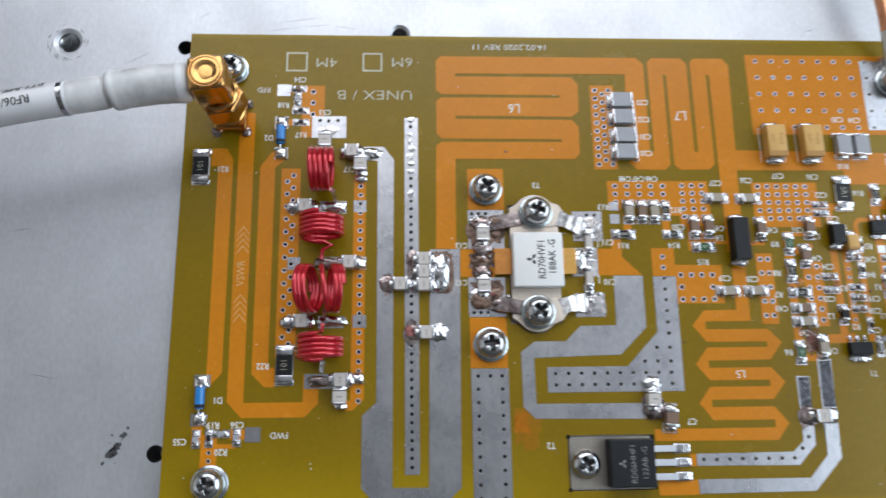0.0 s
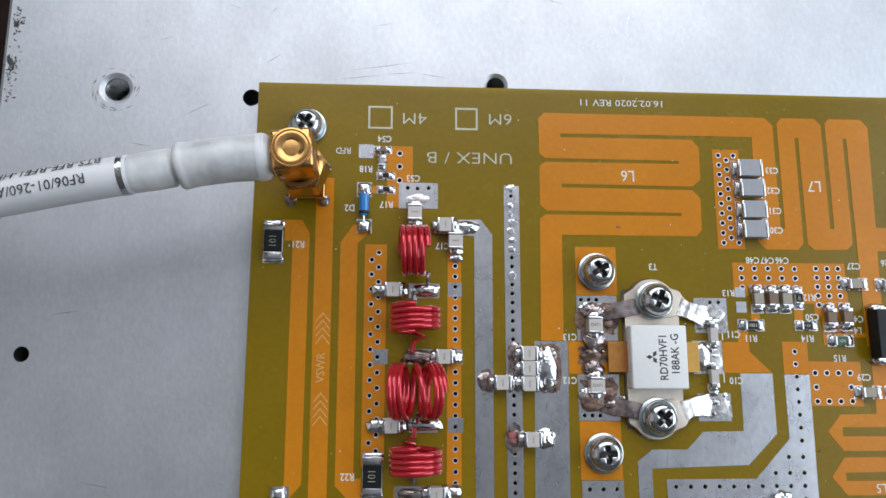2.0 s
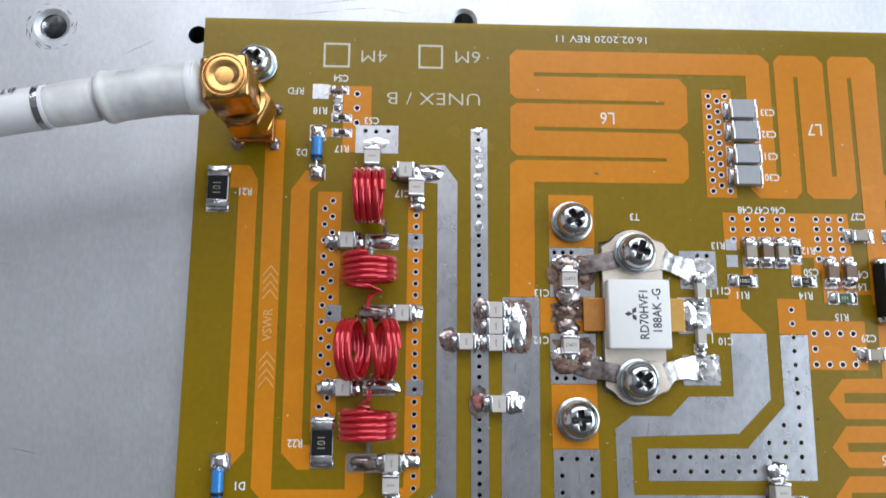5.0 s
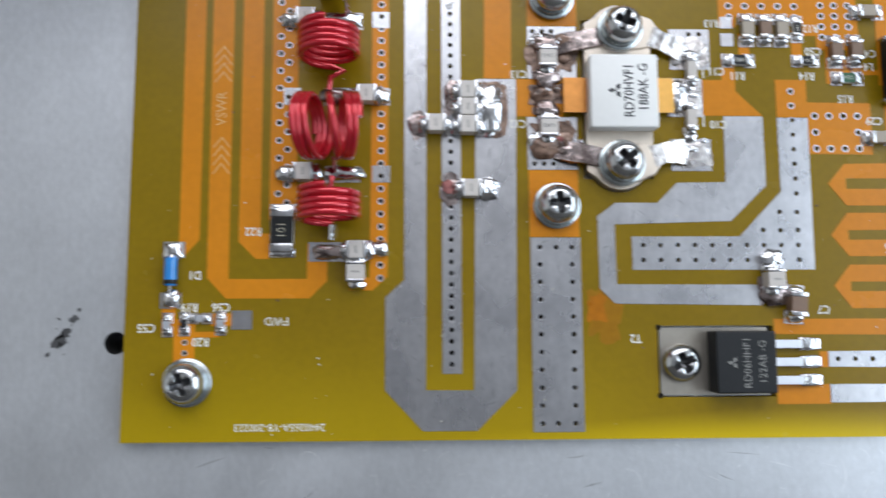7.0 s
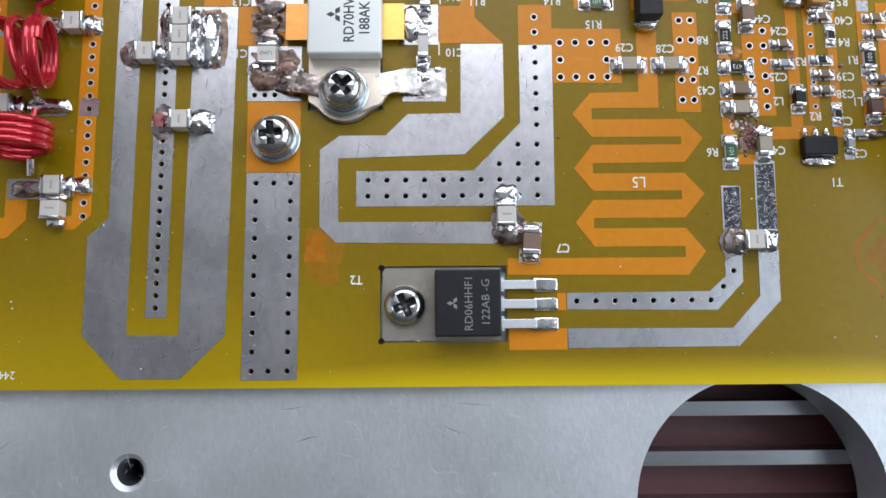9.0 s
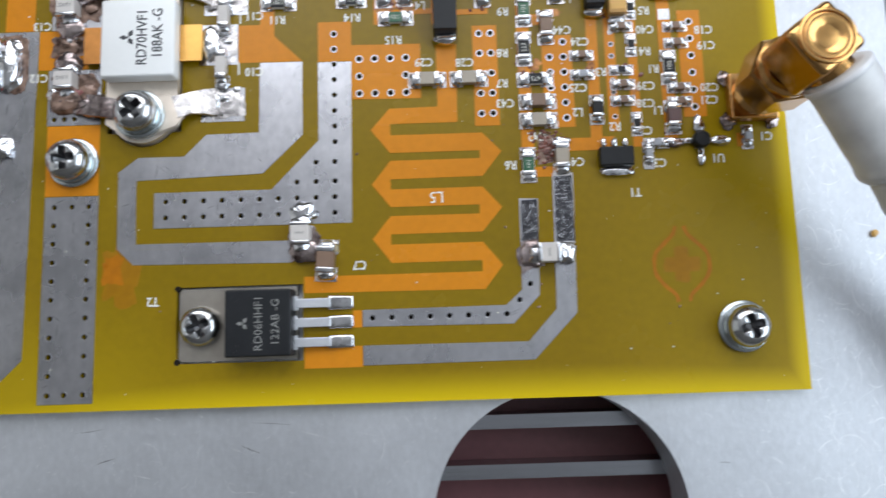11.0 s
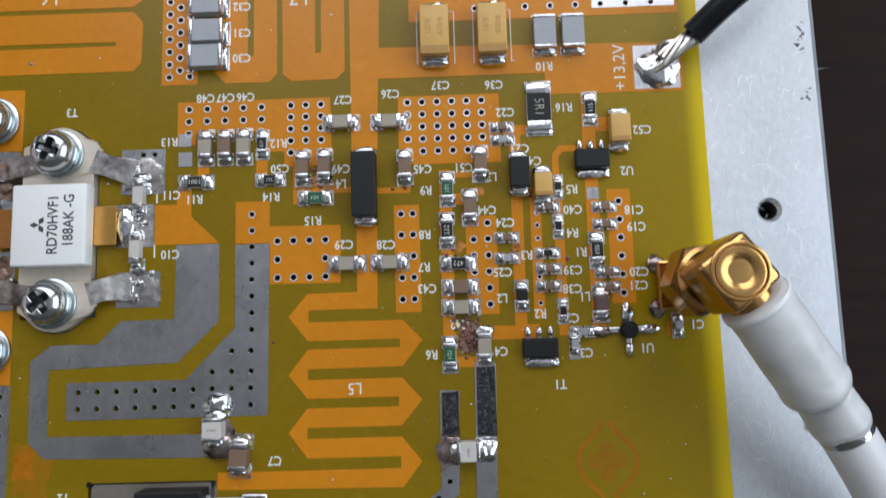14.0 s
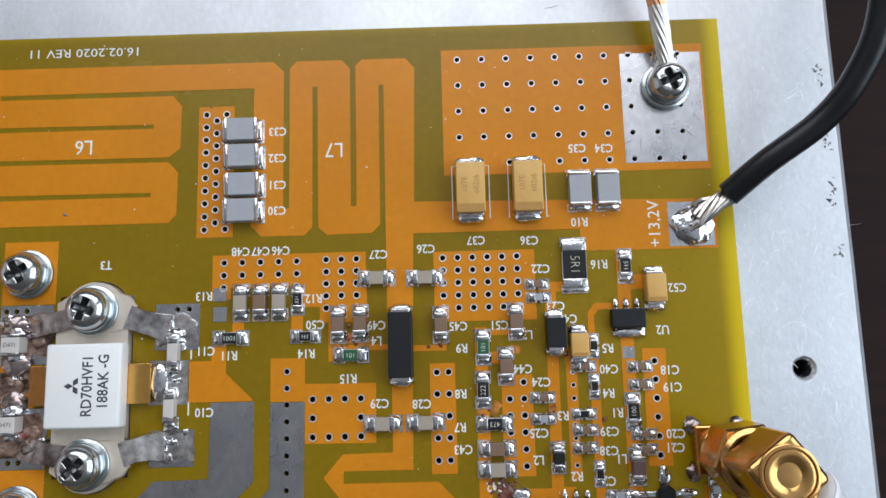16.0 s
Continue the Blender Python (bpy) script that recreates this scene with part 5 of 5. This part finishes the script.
for k in range(12):
    a = math.tau * k / 12
    pts = []
    for i in range(13):
        u = i / 12
        r = (1.6 if u < 0.5 else 1.6 + (u - 0.5) * 1.6) * (0.55 + 0.45 * (k % 3) / 2)
        b = a + u * 2.6
        pts.append((160.0 - 6.6 * u + 0.45 * r * math.sin(b), 74.2 - 3.9 * u + r * math.cos(b) * 0.8, max(0.35, 2.3 - 1.5 * u + r * 0.7 * math.sin(b))))
    part("strand", tube(pts, 0.34, 6), STRAND, supply, smooth=True)
earth = empty("earth_wire", "tinned braided earth wire under the corner screw", "wire")
for k in range(10):
    a = math.tau * k / 10
    pts = []
    for i in range(19):
        u = i / 18
        r = 0.7 + 0.25 * min(1, u * 3)
        b = a + u * 5
        pts.append((151.9 - 3.4 * u + r * math.cos(b), 91.6 + 17.0 * u, 1.2 + 6.5 * u - 2.0 * u * u + 0.75 * r * math.sin(b)))
    part("strand", tube(pts[:10], 0.42, 6), STRAND, earth, smooth=True)
    part("strand", tube(pts[9:], 0.38, 6), BARECU, earth, smooth=True)
part("solder_joint", add_mound(bmesh.new(), 151.6, 93.4, 1.5, 2.4, 1.6, z=0.3, seed=9, rough=0.3), SOLDER, earth, smooth=True)
wire_tail = smooth_path([(148.4, 107.6, 5.6), (147.0, 118.0, 6.0), (146.0, 140.0, 4.0), (146.0, 172.0, -10.0), (148.0, 215.0, -43.0)], 8)
part("insulation", tube(wire_tail, 1.6, 20), RUBBER, earth, smooth=True)

# ---- silkscreen ----
for words, x, y, size in (("16.02.2020 REV 11", 67.9, 97.6, 1.8), ("L6", 68.5, 83.4, 3.0), ("L7", 104.3, 82.0, 3.0), ("L5", 111.5, 27.3, 2.2), ("RFD", 15.8, 87.2, 1.7), ("FWD", 21.5, 16.9, 1.7)):
    text(words, x, y, size, board, SILK, width=1.2 if len(words) > 9 else 0.92)
for words, x, y, width in (("UNEX / B", 39.0, 86.3, 1.27), ("6M", 44.7, 93.9, 1.2), ("4M", 28.7, 93.7, 1.2)):
    text(words, x, y, 3.1, board, SILK_THIN, width=width, bold=-0.03)
SMALL = (("C54", 23.3, 89.6), ("R18", 20.0, 83.8), ("C53", 28.6, 82.2), ("R17", 23.8, 77.2), ("D2", 17.2, 76.5), ("R21", 8.2, 69.7), ("R22", 17.9, 29.8), ("D1", 9.7, 23.5), ("C55", 3.1, 16.0), ("R19", 9.1, 18.9), ("C56", 13.6, 18.9), ("R20", 10.8, 14.0), ("T3", 72.4, 66.3), ("C13", 56.7, 53.5), ("C12", 56.5, 45.9), ("C11", 86.6, 54.1), ("C10", 86.6, 45.9), ("C17", 34.0, 69.7),
         ("C33", 96.2, 84.9), ("C32", 96.2, 81.0), ("C31", 96.2, 77.1), ("C30", 96.2, 73.4), ("T2", 73.1, 14.2), ("C7", 100.9, 18.3))
SMALL += (("C48", 91.2, 67.7), ("C47", 94.0, 67.7), ("C46", 96.8, 67.7), ("C27", 110.4, 66.8), ("C26", 117.0, 67.4), ("C37", 124.0, 68.4), ("C36", 131.4, 68.2), ("C35", 138.7, 81.2), ("C34", 142.5, 81.1), ("R10", 138.5, 70.6), ("R16", 140.9, 64.6), ("C22", 132.8, 64.2), ("R13", 86.2, 61.6), ("R12", 101.4, 60.9), ("R11", 89.8, 53.4), ("R14", 100.4, 53.4), ("R15", 106.1, 49.9), ("C50", 101.6, 57.3), ("C49", 110.0, 57.0), ("C29", 110.3, 46.5), ("C28", 116.0, 46.3), ("C45", 121.2, 56.6), ("C51", 126.8, 56.6))
SMALL += (("R9", 121.6, 53.6), ("R8", 121.3, 47.5), ("R7", 121.1, 43.1), ("C43", 121.4, 40.2), ("C42", 125.6, 35.3), ("R6", 121.8, 31.4), ("C4", 131.0, 31.6), ("C44", 129.8, 50.6), ("C24", 132.2, 48.8), ("C25", 131.6, 42.1), ("L2", 131.4, 38.6), ("C41", 136.2, 57.2), ("C23", 134.6, 59.0), ("C52", 151.4, 61.1), ("U2", 149.0, 55.4), ("R5", 141.4, 53.1), ("C40", 141.4, 50.3), ("R4", 141.2, 47.1), ("R3", 134.9, 44.3), ("C39", 141.0, 42.1), ("C38", 140.8, 39.6))
SMALL += (("R1", 142.2, 44.5), ("C18", 149.6, 50.0), ("C19", 149.8, 47.7), ("C20", 149.8, 41.6), ("C21", 149.6, 39.8), ("L1", 142.4, 38.5), ("R2", 136.4, 36.4), ("C2", 140.6, 35.7), ("C3", 142.2, 31.1), ("T1", 138.6, 27.1), ("U1", 150.2, 31.5), ("C1", 157.0, 34.4), ("L4", 110.0, 54.9), ("L3", 130.6, 55.2))
for words, x, y in SMALL:
    text(words, x, y, 1.72, board, SILK, width=0.88, bold=0.026)
text("+13,2V", 148.9, 70.0, 2.3, board, SILK, turn=90)
text("VSWR", 12.9, 48.0, 2.1, board, FAINT, turn=90, width=0.9)
for x0, x1, y0, y1 in ((20.2, 24.7, 91.5, 95.9), (36.3, 40.5, 91.6, 95.9)):
    sheet("silkscreen_frame", [rect(x0, x1, y0, y1), rect(x0 + 0.35, x1 - 0.35, y0 + 0.35, y1 - 0.35)], 0.004, 0.03, SILK_THIN, board)
for yy in (57.6, 56.3, 55.0, 53.7, 43.8, 42.5, 41.2, 39.9):
    sheet("chevron", [[(11.8, yy - 1.5), (13.0, yy), (14.2, yy - 1.5), (14.2, yy - 1.75), (13.0, yy - 0.25), (11.8, yy - 1.75)]], 0.05, 0.085, FAINT, board)
rnd = random.Random(5)
text("2440265A-Y8-200223", 22.2, 2.0, 1.5, board, SILK, width=0.96)
for x, y in ((84.6, 54.0), (84.4, 46.5)):
    part("silkscreen_bar", box(x - 0.1, x + 0.1, y - 1.0, y + 1.0, 0, 0.03), SILK, board)

# ---- faint ink stamps on the mask ----
def stamp(x, y, k):
    """A lantern-shaped outline open at both ends round a fat cross."""
    for side in (-1, 1):
        line = [(x + side * k * px, y + k * py) for px, py in ((0.55, 5.2), (1.0, 4.1), (2.2, 2.9), (3.4, 1.6), (3.7, 0.2), (3.5, -1.3), (2.4, -2.8), (1.1, -4.0), (0.75, -5.0))]
        pts = smooth_path([(px, py, 0) for px, py in line], 5)
        left, right = [], []
        for n, p in enumerate(pts):
            d = (pts[min(n + 1, len(pts) - 1)] - pts[max(n - 1, 0)]).normalized()
            w = k * (0.26 + 0.1 * noise.noise(p * 0.7))
            left.append((p.x - d.y * w, p.y + d.x * w))
            right.append((p.x + d.y * w, p.y - d.x * w))
        sheet("ink_stamp", [left + right[::-1]], 0.001, 0.005, STAIN, board, "faint orange-red stamped outline")
    arms = []
    for n in range(48):
        a = math.tau * n / 48
        d = abs((a + math.pi / 4) % (math.pi / 2) - math.pi / 4)
        q = k * min(2.5, 1.0 / max(math.sin(d), 0.01)) * (1 + 0.1 * noise.noise(Vector((2 * math.cos(a), 2 * math.sin(a), x))))
        arms.append((x + q * math.cos(a), y + q * math.sin(a)))
    sheet("ink_stamp", [arms], 0.001, 0.005, STAIN_FAINT, board, "fainter stamped cross")


stamp(144.2, 17.0, 1.0)
for x0, x1, y0, y1, m in ((66.2, 71.4, 13.2, 22.4, STAIN_FAINT), (66.0, 69.0, 16.2, 20.6, STAIN)):
    film("ink_stain", x0, x1, y0, y1, 0.001 if m is STAIN_FAINT else 0.007, m, "smudged orange-red ink stain", 0.5, 0.004)

# ---- dirt, scratches and dust ----
SCUFF = material("dark_scuff_on_aluminium", (0.10, 0.10, 0.105), 0.6, 0.5, vary=0.4)
SHINE = material("bright_scratch_on_aluminium", (0.93, 0.93, 0.94), 0.5, 0.9)
DUST = material("pale_dust_speck", (0.70, 0.68, 0.60), 0.8)


def strokes(name, spots, mat, parent, label, z):
    bm = bmesh.new()
    for x, y, dx, dy, w in spots:
        if (x - 126.7) ** 2 + (y + 15.9) ** 2 < 19.5 ** 2 or (parent is heatsink and -1 < x < 161 and -1 < y < 101):
            continue
        v = Vector((dx, dy, 0))
        n = Vector((-dy, dx, 0)).normalized() * w / 2
        m = Vector((x, y, z)) + v / 2 + n * rnd.uniform(-2, 2)
        bm.faces.new([bm.verts.new(q) for q in (Vector((x, y, z)), m - n, Vector((x, y, z)) + v, m + n)])
    o = finish(name, bm, mat, parent, label)
    return tagged(o, kind="stuff")


sc = []
for cx, cy, n, s in ((-45.0, 112, 30, 1.2), (-45.2, 102.5, 46, 1.1), (-45.2, 97, 8, 0.9), (-9.4, 14.8, 14, 1.1), (174.6, 82, 14, 0.8), (174.9, 74, 10, 0.7), (174.9, 66, 6, 0.5), (174.7, 92, 8, 0.6)):
    for _ in range(n):
        a = rnd.uniform(0, math.tau)
        sc.append((cx + rnd.gauss(0, s * 0.45), cy + rnd.gauss(0, s * 1.3), rnd.uniform(0.3, 1.1) * math.cos(a), rnd.uniform(0.3, 1.1) * math.sin(a), rnd.uniform(0.15, 0.5)))
for x, y, rx, ry in ((-9.7, 14.0, 1.3, 0.75), (-9.0, 15.2, 0.9, 0.7), (-7.9, 17.3, 0.75, 0.5), (-11.4, 12.2, 0.4, 0.3), (-7.2, 18.6, 0.35, 0.25), (-45.6, 103.5, 0.5, 1.5), (-45.5, 111.0, 0.45, 1.0)):
    pts = []
    for k in range(22):
        a = math.tau * k / 22
        w = 1 + 0.75 * noise.noise(Vector((2.2 * math.cos(a), 2.2 * math.sin(a), x + y)))
        u, v = rx * w * math.cos(a), ry * w * math.sin(a)
        pts.append((x + 0.8 * u - 0.5 * v, y + 0.5 * u + 0.8 * v))
    sheet("dark_blotch", [pts], 0.002, 0.012, SCUFF, heatsink, "dark pitted blotch on the plate")
strokes("scuff", sc, SCUFF, heatsink, "dark pitted marks on the plate", 0.012)
sc = []
for k in range(40):
    a = rnd.uniform(-0.4, 0.8)
    sc.append((rnd.uniform(-44, 174), rnd.choice((rnd.uniform(102, 130), rnd.uniform(-25, -1), rnd.uniform(0, 110) if k % 2 else -5)), rnd.uniform(1, 6) * math.cos(a), rnd.uniform(1, 6) * math.sin(a), rnd.uniform(0.05, 0.14)))
for k in range(26):
    a, q = rnd.uniform(0, math.tau), rnd.uniform(3.2, 4.4)
    n = rnd.uniform(0.5, 2.0)
    sc.append((-26.3 + q * math.cos(a), 98.8 + q * math.sin(a), -n * math.sin(a), n * math.cos(a), rnd.uniform(0.06, 0.2)))
for x, y, dx, dy in ((14.0, 101.6, 9.0, 1.1), (22.5, 102.8, 7.0, 0.6), (29.0, 103.3, 6.5, -1.0), (17.0, 103.6, 12.0, 1.9), (-14.0, 93.6, 4.0, 2.2), (-11.5, 95.0, 2.6, 1.6), (-27.0, 29.0, 6.0, -1.2), (-34.0, 57.0, 5.0, 0.8)):
    sc.append((x, y, dx, dy, 0.09))
strokes("fine_scratch", sc, SCUFF, heatsink, "fine dark scratches on the plate", 0.01)
sc = []
for k in range(1500):
    reg = rnd.random()
    x, y = (rnd.uniform(161, 175), rnd.uniform(-25, 95)) if reg < 0.5 else ((rnd.uniform(20, 170), rnd.uniform(-25, -1)) if reg < 0.85 else (rnd.uniform(-45, 170), rnd.uniform(101, 118)))
    a = rnd.gauss(0.9, 0.5) if k % 3 else rnd.uniform(0, math.pi)
    n = rnd.uniform(0.2, 0.9) if k % 9 else rnd.uniform(1.5, 4.0)
    sc.append((x, y, n * math.cos(a), n * math.sin(a), rnd.uniform(0.02, 0.06)))
bm = bmesh.new()
for k in range(420):
    x, y = (rnd.uniform(161, 174), rnd.uniform(-25, 70)) if k % 2 else (rnd.uniform(15, 174), rnd.uniform(-27, -1))
    if (x - 126.7) ** 2 + (y + 15.9) ** 2 < 22 ** 2 or (x > 159 and -1.5 < y < 0):
        continue
    r, a0, span, w = rnd.uniform(0.5, 3.2), rnd.uniform(0, math.tau), rnd.uniform(0.5, 2.2), rnd.uniform(0.012, 0.035)
    last = None
    for i in range(9):
        a = a0 + span * i / 8
        e = w * math.sin(math.pi * (i + 0.3) / 8.6)
        pair = [bm.verts.new((x + (r + q) * math.cos(a) * 0.8, y + (r + q) * math.sin(a), 0.013)) for q in (-e, e)]
        if last:
            bm.faces.new((last[0], last[1], pair[1], pair[0]))
        last = pair
tagged(finish("curled_scratch", bm, SHINE, heatsink, "small curled bright scratches on the plate"), kind="stuff")
strokes("bright_scratch", sc, SHINE, heatsink, "short bright scratches scattered over the plate", 0.014)
bm = bmesh.new()
for k in range(280):
    x, y = rnd.uniform(1, 159), rnd.uniform(1, 99)
    bmesh.ops.create_icosphere(bm, subdivisions=1, radius=rnd.choice((0.04, 0.05, 0.06, 0.11)), matrix=Matrix.Translation((x, y, 0.09)) @ Matrix.Diagonal((rnd.uniform(0.6, 1.8), rnd.uniform(0.6, 1.4), 0.4, 1)))
tagged(finish("dust", bm, DUST, board, "pale dust specks lying on the board"), kind="stuff")

grit = random.Random(23)
bm = bmesh.new()
for k in range(46):
    x, y = (grit.uniform(1, 159), grit.uniform(1, 99)) if k else (66.3, 73.6)
    r = grit.choice((0.05, 0.07, 0.09, 0.16)) if k else 0.24
    bmesh.ops.create_icosphere(bm, subdivisions=1, radius=r, matrix=Matrix.Translation((x, y, 0.08)) @ Matrix.Rotation(grit.uniform(0, 3), 4, "Z") @ Matrix.Diagonal((grit.uniform(0.8, 2.0), 1, 0.5, 1)))
tagged(finish("grit", bm, BURNT, board, "dark grit specks lying on the board"), kind="stuff")
for x, y, rx, ry in ((106.2, 55.3, 1.2, 1.0), (104.4, 54.4, 0.9, 0.7), (108.2, 54.6, 1.0, 0.7), (128.9, 53.2, 0.8, 0.6), (126.0, 45.6, 0.7, 0.8), (123.9, 44.9, 0.6, 0.8), (133.6, 45.3, 0.5, 0.9), (139.5, 42.0, 0.5, 1.0), (144.0, 42.2, 0.6, 0.8)):
    pts = []
    for k in range(20):
        a = math.tau * k / 20
        w = 1 + 0.8 * noise.noise(Vector((1.8 * math.cos(a), 1.8 * math.sin(a), x)))
        pts.append((x + rx * w * math.cos(a), y + ry * w * math.sin(a)))
    sheet("flux_residue", [pts], 0.066, 0.074, FLUXFILM, board, "reddish film of dried flux")
crumb = empty("laminate_crumb", "tiny yellow laminate crumb lying on the aluminium plate", "crumb", (171.4, 20.6, -1.6), 30)
bm = bmesh.new()
bmesh.ops.create_icosphere(bm, subdivisions=2, radius=0.62, matrix=Matrix.Translation((0, 0, 0.25)) @ Matrix.Diagonal((1.0, 0.75, 0.4, 1)))
for v in bm.verts:
    v.co *= 1 + 0.35 * noise.noise(v.co * 2.2)
part("flake", bm, TANTAL, crumb)
crust = random.Random(41)
bm = bmesh.new()
for k in range(150):
    x, y = crust.gauss(126.9, 0.9), crust.gauss(33.9, 1.3)
    if k % 3 == 0:
        x, y = crust.choice(((124.3, 44.6), (139.2, 44.6), (127.6, 49.2), (136.3, 53.0), (133.6, 44.6), (144.3, 35.4), (106.0, 55.2), (118.5, 54.6), (128.9, 55.0)))
        x, y = x + crust.gauss(0, 0.7), y + crust.gauss(0, 0.7)
    bmesh.ops.create_icosphere(bm, subdivisions=1, radius=crust.uniform(0.1, 0.34), matrix=Matrix.Translation((x, y, 0.09)) @ Matrix.Rotation(crust.uniform(0, 3), 4, "Z") @ Matrix.Diagonal((crust.uniform(0.6, 1.6), 1, 0.4, 1)))
tagged(finish("flux_crust", bm, FLUXCRUST, board, "red-brown crumbs of dried flux among the joints"), kind="stuff")
